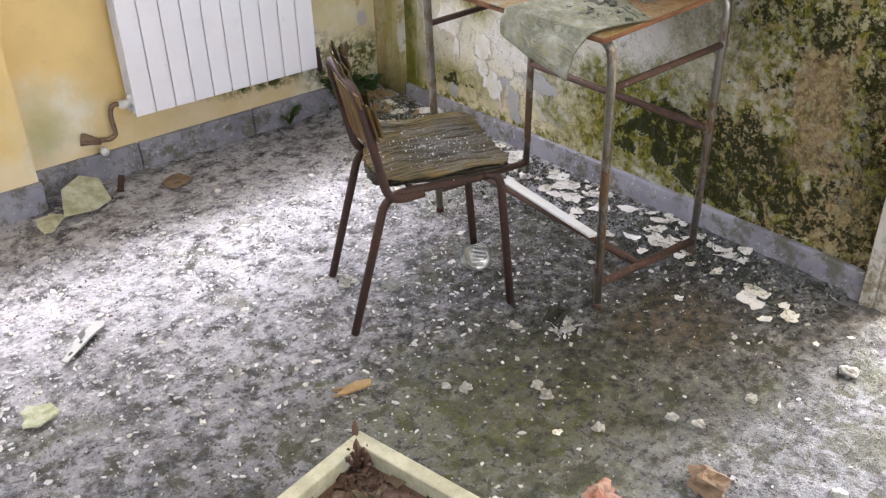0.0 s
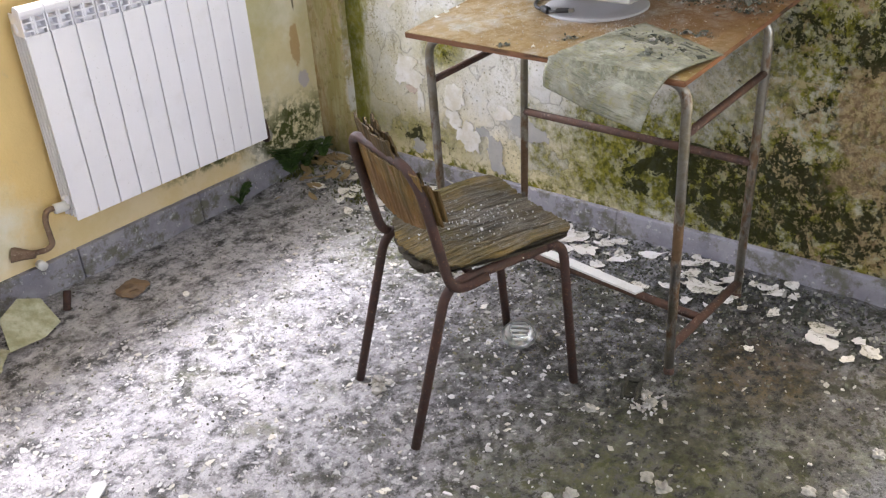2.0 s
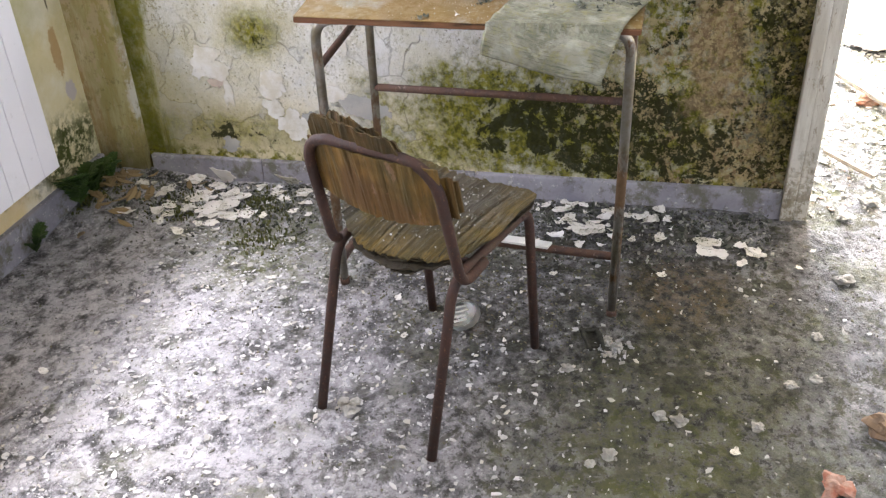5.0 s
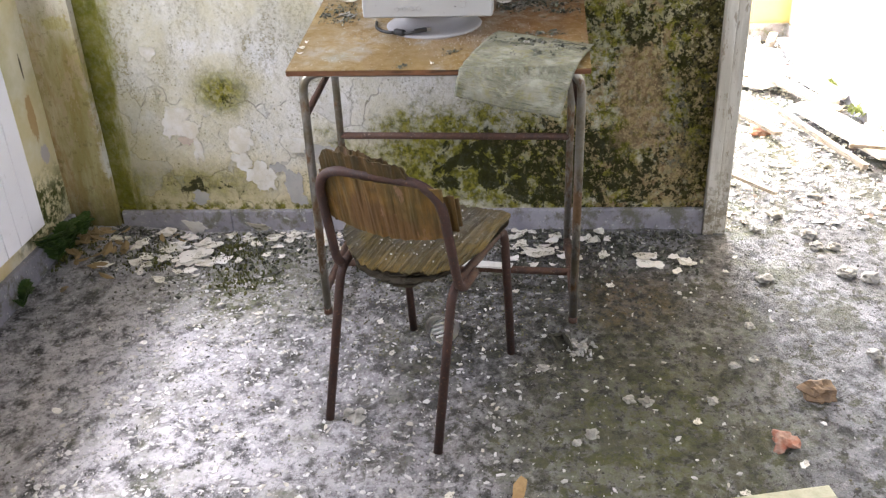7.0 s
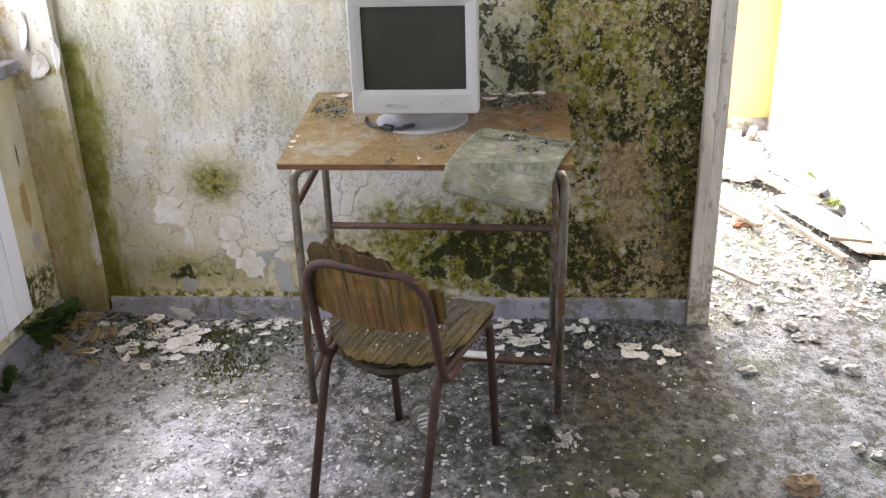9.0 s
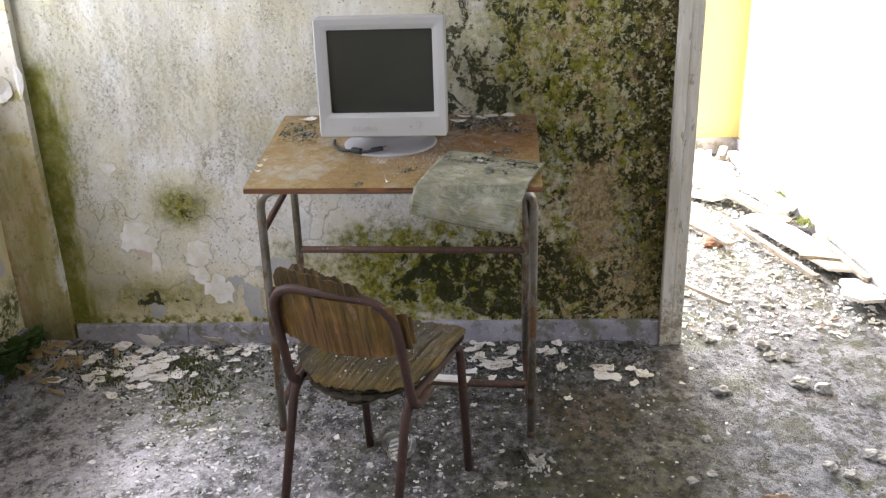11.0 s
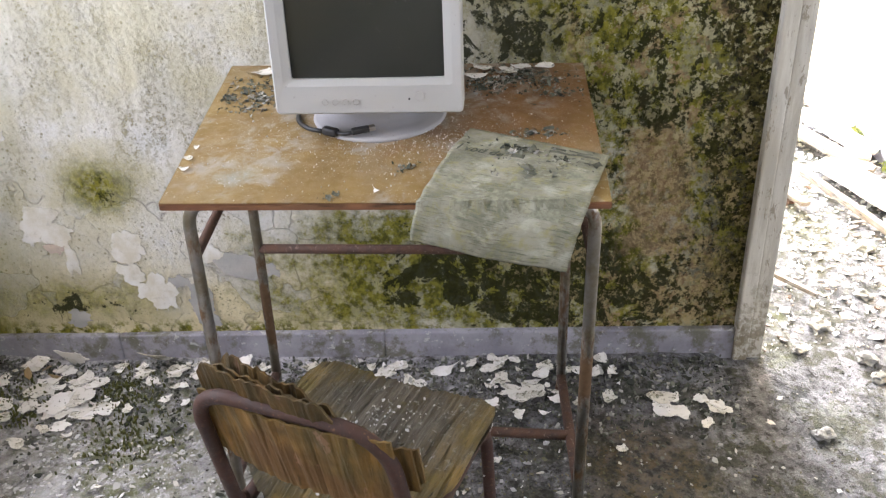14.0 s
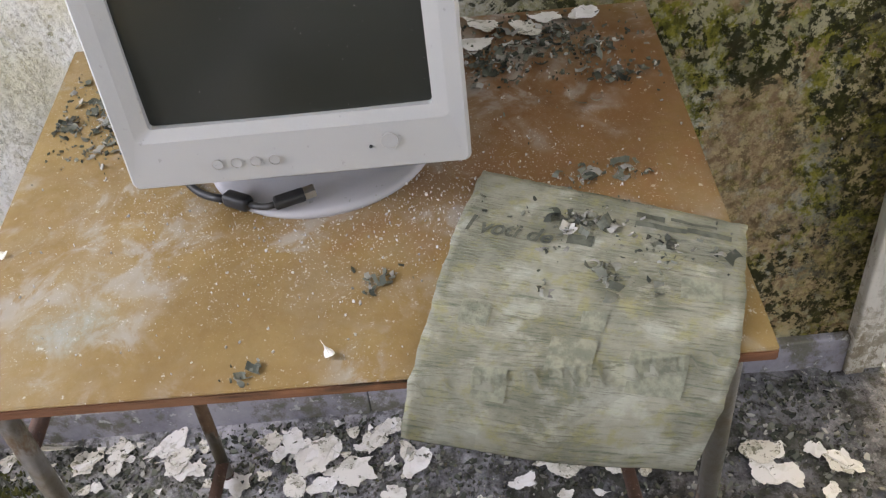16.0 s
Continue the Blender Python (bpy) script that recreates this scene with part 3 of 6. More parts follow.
def mat_seat():
    """Split veneer: grey and dusty in the middle, ochre and mossy towards the rims."""
    n = Nodes("grey_ply", 0.75)
    g = n.noise(6, 7, 0.72, n.stretch(1.8, 13, 13), 0.4)
    g2 = n.noise(16, 5, 0.72, n.stretch(1.6, 16, 16))
    a, soft = n.noise(9, 6, 0.7), n.noise(14, 4, 0.55)
    mid = n.math("MAXIMUM", n.blob((0.095, 0.0, 0.4), (0.14, 0.13, 0), a, 0.6), n.blob((-0.07, 0.135, 0.4), (0.06, 0.035, 0), a, 0.4))
    col = n.mix(n.step(g, 0.32, 0.66), (0.20, 0.130, 0.030), (0.085, 0.064, 0.020))
    col = n.mix(n.math("MULTIPLY", n.step(soft, 0.44, 0.62), 0.6), col, (0.060, 0.050, 0.018))
    col = n.mix(n.math("MULTIPLY", mid, 0.9), col, n.mix(n.step(g, 0.34, 0.64), (0.125, 0.112, 0.090), (0.052, 0.047, 0.036)))
    col = n.mix(n.math("MULTIPLY", n.step(a, 0.52, 0.64), 0.5), col, (0.10, 0.09, 0.028))
    col = n.mix(n.math("MULTIPLY", n.step(g2, 0.57, 0.66), 0.8), col, (0.024, 0.020, 0.012))
    col = n.mix(n.math("MULTIPLY", n.step(n.noise(70, 5, 0.75), 0.58, 0.64), n.math("MULTIPLY", mid, 0.6)), col, (0.40, 0.40, 0.38))
    return n.done(col, n.step(a, 0.3, 0.7, 0.42, 0.85), n.math("ADD", n.math("MULTIPLY", g, 1.5), g2), 0.005, 0.9)


def mat_jamb():
    """White gloss worn through to grey wood, mouldy at the foot."""
    n = Nodes("worn_white_paint", 0.6).world_pos()
    z = n.xyz()[2]
    g = n.noise(12, 6, 0.7, n.stretch(3, 3, 0.35))
    f = n.noise(60, 5, 0.75)
    col = n.mix(n.step(g, 0.38, 0.62), (0.58, 0.56, 0.50), (0.46, 0.435, 0.37))
    col = n.mix(n.math("MULTIPLY", n.step(n.noise(26, 6, 0.75, n.stretch(2, 2, 0.6)), 0.57, 0.61), 0.8), col, (0.24, 0.20, 0.145))
    foot = n.math("MULTIPLY", n.step(n.math("ADD", z, n.math("MULTIPLY", f, 0.35)), 0.48, 0.20), n.step(n.noise(34, 6, 0.75), 0.46, 0.53))
    col = n.mix(n.math("MULTIPLY", foot, 0.85), col, n.mix(f, (0.09, 0.075, 0.045), (0.30, 0.25, 0.16)))
    return n.done(col, None, n.math("ADD", g, f), 0.002, 0.7)


M = {
    "back": mat_back_wall(), "yellow": mat_yellow_wall(), "corner": mat_corner(), "floor": mat_floor(),
    "pale": mat_plain_plaster("pale_plaster", (0.60, 0.59, 0.55), (0.50, 0.49, 0.45)),
    "ceiling": mat_plain_plaster("stained_ceiling", (0.70, 0.69, 0.65), (0.58, 0.57, 0.52), 3),
    "cream": mat_plain_plaster("cream_wall", (0.76, 0.63, 0.36), (0.72, 0.62, 0.40), 3),
    "ochre2": mat_plain_plaster("ochre_wall", (0.55, 0.40, 0.18), (0.50, 0.37, 0.18), 3),
    "skirt": mat_skirting(), "flake": mat_flake(),
    "radiator": mat_enamel("radiator_enamel", (0.85, 0.84, 0.89), 0.32, amount=0.1),
    "monitor": mat_enamel("monitor_plastic", (0.36, 0.362, 0.355), 0.45, (0.34, 0.335, 0.31), 0.18),
    # base plastic darkened in its colour for the shadow of the monitor above
    "monitor_base": mat_enamel("monitor_base_plastic", (0.33, 0.325, 0.335), 0.5, (0.36, 0.35, 0.33), 0.3),
    "dark": mat_enamel("dark_plastic", (0.015, 0.015, 0.016), 0.5, (0.10, 0.095, 0.08), 0.4),
    "screen": mat_screen(),
    "chrome": mat_chrome(),
    "rust": mat_rust("rusty_bar", (0.050, 0.027, 0.019), (0.095, 0.050, 0.034), (0.20, 0.145, 0.11)),
    "brown": mat_rust("brown_tube", (0.034, 0.019, 0.016), (0.060, 0.031, 0.024), (0.13, 0.065, 0.04)),
    "pipe": mat_rust("pitted_pipe", (0.14, 0.085, 0.055), (0.22, 0.15, 0.10), (0.34, 0.27, 0.20)),
    "desktop": mat_desktop(),
    "edge": mat_ply("desk_edge_ply", (0.25, 0.115, 0.055), (0.16, 0.07, 0.035), (0.20, 0.10, 0.05), (1, 0.3, 5)),
    "seat": mat_seat(),
    "ply": mat_ply("dark_ply", (0.035, 0.029, 0.020), (0.062, 0.050, 0.032), (0.045, 0.038, 0.02), (14, 1.2, 14)),
    "backply": mat_backrest("ochre_ply", False),
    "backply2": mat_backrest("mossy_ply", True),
    "paper": mat_paper(),
    "ink": mat_plain_plaster("faded_ink", (0.07, 0.075, 0.06), (0.13, 0.135, 0.105), 60),
    "photo": mat_plain_plaster("faded_print", (0.17, 0.175, 0.135), (0.27, 0.275, 0.205), 90),
    "glass": mat_glass("cloudy_plastic", (0.93, 0.94, 0.93), 0.28),
    "frame_wood": mat_plain_plaster("cream_painted_wood", (0.50, 0.49, 0.37), (0.38, 0.365, 0.26), 22),
    "jamb": mat_jamb(),
    "timber": mat_ply("grey_timber", (0.34, 0.28, 0.23), (0.24, 0.19, 0.15), (0.40, 0.36, 0.32), (1.2, 10, 10)),
    "white": mat_enamel("white_plastic", (0.68, 0.68, 0.66), 0.5, (0.36, 0.34, 0.30), 0.4),
    "board": mat_plain_plaster("old_plasterboard", (0.66, 0.64, 0.60), (0.52, 0.49, 0.45), 12),
    "brick": mat_plain_plaster("brick_red", (0.30, 0.12, 0.08), (0.36, 0.24, 0.19), 45),
    "sand": mat_plain_plaster("tan_fragment", (0.22, 0.15, 0.095), (0.17, 0.125, 0.09), 45),
    "stone": mat_plain_plaster("rubble_stone", (0.42, 0.41, 0.385), (0.27, 0.26, 0.24), 45),
    "fern": mat_leaf("fern_green", (0.022, 0.055, 0.010), (0.06, 0.11, 0.02)),
    "deadleaf": mat_leaf("dead_leaf", (0.16, 0.095, 0.04), (0.30, 0.22, 0.11)),
    "moss": mat_leaf("moss_green", (0.05, 0.06, 0.012), (0.11, 0.11, 0.025)),
    "soot": mat_plain_plaster("blackened_crust", (0.030, 0.030, 0.026), (0.065, 0.063, 0.050), 60),
    "weed": mat_leaf("weed_green", (0.16, 0.20, 0.05), (0.30, 0.32, 0.10)),
    "debris": mat_leaf("dark_debris", (0.05, 0.03, 0.022), (0.15, 0.085, 0.06)),
    "earth": mat_plain_plaster("outside_earth", (0.11, 0.12, 0.06), (0.16, 0.15, 0.09), 1.5),
    "clear": mat_glass("window_glass", (0.95, 0.97, 0.97), 0.02),
}


# ---- mesh helpers ----
def mesh_of(bm, name, mat, smooth=False):
    me = bpy.data.meshes.new(name)
    bmesh.ops.recalc_face_normals(bm, faces=bm.faces)
    for f in bm.faces:
        f.smooth = smooth
    bm.to_mesh(me)
    bm.free()
    me.materials.append(mat)
    return me


def part(name, bm, mat, parent, label="", smooth=False):
    ob = new(name, mesh_of(bm, name, mat, smooth))
    ob.parent = parent
    return tagged(ob, label)


def thing(name, label, category, m=None, group="", bm=None, mat=None, smooth=False, kind=""):
    ob = new(name, mesh_of(bm, name, mat, smooth) if bm else None)
    if m is not None:
        ob.matrix_world = m
    return tagged(ob, label, category, group, kind)


def structure(name, bm, mat, label, category):
    return tagged(new(name, mesh_of(bm, name, mat)), label, category, kind="structure")


def box(bm, lo, hi, bevel=0.0, seg=2):
    r = bmesh.ops.create_cube(bm, size=1)
    for v in r["verts"]:
        v.co = Vector([lo[i] + (v.co[i] + 0.5) * (hi[i] - lo[i]) for i in range(3)])
    if bevel:
        es = {e for v in r["verts"] for e in v.link_edges}
        bmesh.ops.bevel(bm, geom=list(es), offset=bevel, segments=seg, affect="EDGES", profile=0.5)
    return bm


def boxes(*pairs, bevel=0.0):
    bm = bmesh.new()
    for lo, hi in pairs:
        box(bm, lo, hi, bevel)
    return bm


def rounded(points, radius, seg=6):
    """A polyline with its inner corners rounded."""
    pts = [Vector(p) for p in points]
    out = [pts[0]]
    for a, b, c in zip(pts, pts[1:], pts[2:]):
        r = min(radius, (a - b).length * 0.49, (c - b).length * 0.49)
        s, e = b + (a - b).normalized() * r, b + (c - b).normalized() * r
        for i in range(seg + 1):
            t = i / seg
            out.append(s.lerp(b, t).lerp(b.lerp(e, t), t))
    return out + [pts[-1]]


def tube(bm, pts, r, n=10, caps=True):
    """A round tube along pts."""
    pts = [Vector(p) for p in pts]
    rings, up = [], None
    for i, p in enumerate(pts):
        d = (pts[min(i + 1, len(pts) - 1)] - pts[max(i - 1, 0)]).normalized()
        if up is None:
            up = d.orthogonal().normalized()
        up = (up - d * up.dot(d)).normalized()
        side = d.cross(up)
        rr = r[i] if isinstance(r, (list, tuple)) else r
        rings.append([bm.verts.new(p + (up * math.cos(a) + side * math.sin(a)) * rr) for a in (2 * math.pi * k / n for k in range(n))])
    for a, b in zip(rings, rings[1:]):
        for k in range(n):
            bm.faces.new((a[k], a[(k + 1) % n], b[(k + 1) % n], b[k]))
    if caps:
        bm.faces.new(rings[0][::-1])
        bm.faces.new(rings[-1])
    return bm


def slab(bm, outline, height, z=0.0, dome=0.0, shift=None):
    """A flat piece of a closed outline (x, y), with thickness."""
    shift = shift or (lambda v: v)
    top = [bm.verts.new(shift(Vector((x, y, z + height)))) for x, y in outline]
    low = [bm.verts.new(shift(Vector((x, y, z)))) for x, y in outline]
    cx, cy = sum(p[0] for p in outline) / len(outline), sum(p[1] for p in outline) / len(outline)
    mid = bm.verts.new(shift(Vector((cx, cy, z + height + dome))))
    n = len(outline)
    for i in range(n):
        j = (i + 1) % n
        bm.faces.new((top[i], top[j], mid))
        bm.faces.new((low[i], low[j], top[j], top[i]))
    bm.faces.new(low[::-1])
    return bm


def torn(rnd, rx, ry, corners=7, depth=3, amount=0.24):
    """Outline of a flaked-off piece: uneven corners, every side broken again and again."""
    ang = sorted((k + rnd.uniform(-0.35, 0.35)) * 2 * math.pi / corners for k in range(corners))
    pts = [(math.cos(a) * f, math.sin(a) * f) for a in ang for f in (rnd.uniform(0.58, 1.22),)]
    for _ in range(depth):
        out = []
        for (x0, y0), (x1, y1) in zip(pts, pts[1:] + pts[:1]):
            t, k = rnd.uniform(0.35, 0.65), rnd.uniform(-amount, amount)
            out += [(x0, y0), (x0 + (x1 - x0) * t - (y1 - y0) * k, y0 + (y1 - y0) * t + (x1 - x0) * k)]
        pts = out
    return [(x * rx, y * ry) for x, y in pts]


# ---- structure ----# ---- structure ----
WX, WY, PIER, CEIL = 2.04, 2.94, 2.855, 2.8      # back wall face, window wall face, pier face, ceiling
DOOR_HI, DOOR_LO, DOOR_TOP = 0.80, 0.0, 2.05


def wall_sheet(lo, hi, axis, step, rough, seed):
    """A thick wall with an uneven front face, looking towards the lower side of the axis."""
    bm = bmesh.new()
    o = [i for i in range(3) if i != axis]
    n0 = max(2, int((hi[o[0]] - lo[o[0]]) / step))
    n1 = max(2, int((hi[o[1]] - lo[o[1]]) / step))
    grid = []
    for i in range(n0 + 1):
        row = []
        for j in range(n1 + 1):
            p = [0, 0, 0]
            p[o[0]] = lo[o[0]] + (hi[o[0]] - lo[o[0]]) * i / n0
            p[o[1]] = lo[o[1]] + (hi[o[1]] - lo[o[1]]) * j / n1
            q = Vector(p) * 5 + Vector((seed, 0, 0))
            edge = 0 < i < n0 and 0 < j < n1
            p[axis] = lo[axis] + (noise.noise(q) * rough + noise.noise(q * 4) * rough * 0.35 if edge else 0)
            row.append(bm.verts.new(p))
        grid.append(row)
    for i in range(n0):
        for j in range(n1):
            bm.faces.new((grid[i][j], grid[i + 1][j], grid[i + 1][j + 1], grid[i][j + 1]))
    rim = [grid[i][0] for i in range(n0 + 1)] + [grid[n0][j] for j in range(1, n1 + 1)] + [grid[i][n1] for i in range(n0 - 1, -1, -1)] + [grid[0][j] for j in range(n1 - 1, 0, -1)]
    back = []
    for v in rim:
        c = v.co.copy()
        c[axis] = hi[axis]
        back.append(bm.verts.new(c))
    for i in range(len(rim)):
        j = (i + 1) % len(rim)
        bm.faces.new((rim[i], rim[j], back[j], back[i]))
    bm.faces.new(back)
    return bm


# back wall: the mouldy stretch, the piece over the doorway and the rest beyond it
structure("wall_back", wall_sheet((WX, 0.87, -0.05), (2.16, 3.24, CEIL), 0, 0.02, 0.004, 3), M["back"], "mouldy flaking plaster wall, green and black with damp", "wall")
structure("wall_over_door", boxes(((WX, -0.07, DOOR_TOP + 0.07), (2.16, 0.87, CEIL))), M["back"], "damp plaster wall above the doorway", "wall")
structure("wall_beside_door", boxes(((WX, -2.0, -0.05), (2.16, -0.07, CEIL))), M["back"], "damp plaster wall beside the doorway", "wall")

# window wall: recessed breast under each window, piers between, lintel above
structure("wall_window_breast", wall_sheet((0.62, WY, -0.05), (WX, 3.10, 0.855), 1, 0.025, 0.002, 9), M["yellow"], "ochre painted wall under the window, damp stained", "wall")
structure("wall_window_pier", wall_sheet((0.25, PIER, -0.05), (0.62, 3.10, 0.855), 1, 0.03, 0.002, 5), M["yellow"], "ochre painted wall pier", "wall")
structure("wall_window_breast", boxes(((-1.25, WY, -0.05), (0.25, 3.10, 0.855))), M["yellow"], "ochre painted wall under the window", "wall")
structure("wall_window_pier", boxes(((-2.32, PIER, -0.05), (-1.25, 3.24, CEIL))), M["yellow"], "ochre painted wall pier", "wall")
structure("wall_window_lintel", boxes(((-1.25, WY, 2.3), (WX, 3.24, CEIL))), M["yellow"], "ochre painted wall above the windows", "wall")
structure("wall_corner_pier", boxes(((1.99, WY, 0.855), (WX, 3.24, 2.3))), M["corner"], "stained plaster beside the window", "wall")
# the opening in the side wall is unseen, added for the fill lamp
structure("wall_side", boxes(((-2.32, -2.12, -0.05), (-1.0, -2.0, CEIL)), ((1.6, -2.12, -0.05), (2.16, -2.0, CEIL)), ((-1.0, -2.12, -0.05), (1.6, -2.0, 0.9)), ((-1.0, -2.12, 2.3), (1.6, -2.0, CEIL))), M["pale"], "pale plaster wall", "wall")
structure("wall_rear", boxes(((-2.32, -2.0, -0.05), (-2.2, PIER, CEIL))), M["pale"], "pale plaster wall", "wall")
structure("ceiling", boxes(((-2.32, -2.12, CEIL), (4.45, 3.24, CEIL + 0.15))), M["ceiling"], "stained white plaster ceiling", "ceiling")

# shallow pilaster in the corner with a worn arris
bm = wall_sheet((2.008, 2.785, -0.02), (WX, WY, CEIL), 0, 0.02, 0.003, 21)
structure("corner_pilaster", bm, M["corner"], "brown water-stained plaster pilaster in the corner", "pilaster")
# the next room
structure("wall_far", boxes(((4.25, -0.1, -0.05), (4.4, 0.36, CEIL)), ((4.25, 1.32, -0.05), (4.4, 3.24, CEIL)), ((4.25, 0.36, 2.1), (4.4, 1.32, CEIL))), M["ochre2"], "ochre painted wall of the next room", "wall")
structure("wall_next_side", boxes(((2.16, -0.1, -0.05), (4.25, 0.05, CEIL))), M["cream"], "sunlit cream wall of the next room", "wall")
structure("wall_next_window", boxes(((2.16, WY, -0.05), (2.3, 3.24, CEIL)), ((3.8, WY, -0.05), (4.25, 3.24, CEIL)), ((2.3, WY, -0.05), (3.8, 3.24, 0.5)), ((2.3, WY, 2.4), (3.8, 3.24, CEIL))), M["cream"], "cream wall with a window in the next room", "wall")
structure("baseboard", boxes(((4.235, 0.05, 0), (4.25, 0.36, 0.09)), ((4.235, 1.32, 0), (4.25, 2.94, 0.09)), bevel=0.003), M["skirt"], "grey skirting of the far wall", "skirting")
structure("baseboard", boxes(((2.16, 0.05, 0), (4.235, 0.062, 0.09)), bevel=0.003), M["skirt"], "grey skirting of the next room", "skirting")


def ground_height(x, y):
    q = Vector((x, y, 0))
    h = 0.006 * noise.noise(q * 2.3) + 0.004 * noise.noise(q * 9) + 0.003 * noise.noise(q * 31)
    h += 0.035 * max(0, 1 - math.hypot(x - 1.95, y - 2.85) / 0.35)        # heap in the corner
    h += 0.018 * max(0, 1 - (WX - x) / 0.22) if x < 2.05 and y > 0.9 else 0
    return h


bm = bmesh.new()
N0, N1 = 170, 150
grid = [[bm.verts.new((x, y if x < 2.1 else max(y, -0.05), ground_height(x, y))) for y in (-0.4 + 3.36 * j / N1 for j in range(N1 + 1))] for x in (0.1 + 4.15 * i / N0 for i in range(N0 + 1))]
for i in range(N0):
    for j in range(N1):
        bm.faces.new((grid[i][j], grid[i + 1][j], grid[i + 1][j + 1], grid[i][j + 1]))
box(bm, (-2.2, -2.0, -0.1), (0.1, 2.95, 0.0))
box(bm, (0.1, -2.0, -0.1), (2.1, -0.4, 0.0))
box(bm, (0.1, -0.4, -0.12), (2.1, 2.95, -0.03))
box(bm, (2.1, -0.05, -0.12), (4.4, 2.95, -0.03))
structure("floor", bm, M["floor"], "worn concrete floor under lime dust and grit, painted paler towards the window light", "floor")
bm = bmesh.new()
box(bm, (-400, -400, -0.5), (400, 400, -0.3))
structure("ground", bm, M["earth"], "overgrown earth outside", "ground")

# skirtings: slabs with joints
for y0, y1 in ((0.872, 1.7325), (1.7335, 2.4015), (2.4025, 2.775)):
    structure("baseboard", boxes(((2.022, y0, -0.01), (WX + 0.004, y1, 0.088)), bevel=0.004), M["skirt"], "grey mould-stained skirting slab", "skirting")
for x0, x1 in ((0.622, 0.98), (0.983, 1.42), (1.423, 2.0)):
    structure("baseboard", boxes(((x0, 2.922, -0.01), (x1, WY + 0.006, 0.095)), bevel=0.004), M["skirt"], "grey skirting slab flecked with dust", "skirting")
structure("baseboard", boxes(((0.25, 2.838, -0.01), (0.625, PIER + 0.004, 0.095)), bevel=0.004), M["skirt"], "grey skirting slab of the pier", "skirting")

# doorway lining
def door_lining():
    d = thing("door_1", "worn white painted wooden door frame, bare at the foot", "door frame", kind="structure")
    bm = bmesh.new()
    box(bm, (2.012, 0.838, 0.0), (2.17, 0.872, DOOR_TOP + 0.07), 0.004)
    part("jamb", bm, M["jamb"], d)
    bm = bmesh.new()
    box(bm, (2.022, DOOR_HI, 0.0), (2.13, 0.838, DOOR_TOP), 0.004)
    part("stop", bm, M["jamb"], d)
    bm = bmesh.new()
    box(bm, (2.012, -0.07, 0.0), (2.17, DOOR_LO, DOOR_TOP + 0.07), 0.004)
    part("jamb", bm, M["jamb"], d)
    bm = bmesh.new()
    box(bm, (2.016, DOOR_LO, DOOR_TOP), (2.165, 0.838, DOOR_TOP + 0.07), 0.004)
    part("head", bm, M["jamb"], d)


door_lining()


def window(name, x0, x1, z0, z1, label):
    w = thing(name, label, "window", kind="structure")
    bm = bmesh.new()
    box(bm, (x0 - 0.0, 2.895, z0 - 0.04), (x1, 3.26, z0), 0.005)
    part("window_sill", bm, M["skirt"], w, "grey stone sill")
    bm = bmesh.new()
    for lo, hi in (((x0, 2.965, z0), (x0 + 0.06, 3.025, z1)), ((x1 - 0.06, 2.965, z0), (x1, 3.025, z1)), ((x0 + 0.06, 2.965, z0), (x1 - 0.06, 3.025, z0 + 0.10)), ((x0 + 0.06, 2.965, z1 - 0.06), (x1 - 0.06, 3.025, z1)), ((0.87, 2.965, z0 + 0.10), (0.92, 3.025, z1 - 0.06)), ((-0.20, 2.965, z0 + 0.10), (-0.15, 3.025, z1 - 0.06))):
        box(bm, lo, hi, 0.004)
    part("window_frame", bm, M["jamb"], w, "peeling white wooden window frame")
    part("drip_slot", boxes(((1.70, 2.959, z0 + 0.055), (1.90, 2.9654, z0 + 0.075)), bevel=0.002), M["rust"], w, "rusty slot in the bottom rail")


window("window_1", -1.25, 1.99, 0.895, 2.3, "long window with a grey sill and peeling white frame")


# ---- desk ----
def place_on(x, y):
    """Height of the tilted desk top."""
    return 0.733 + (x - 1.44) * 0.066


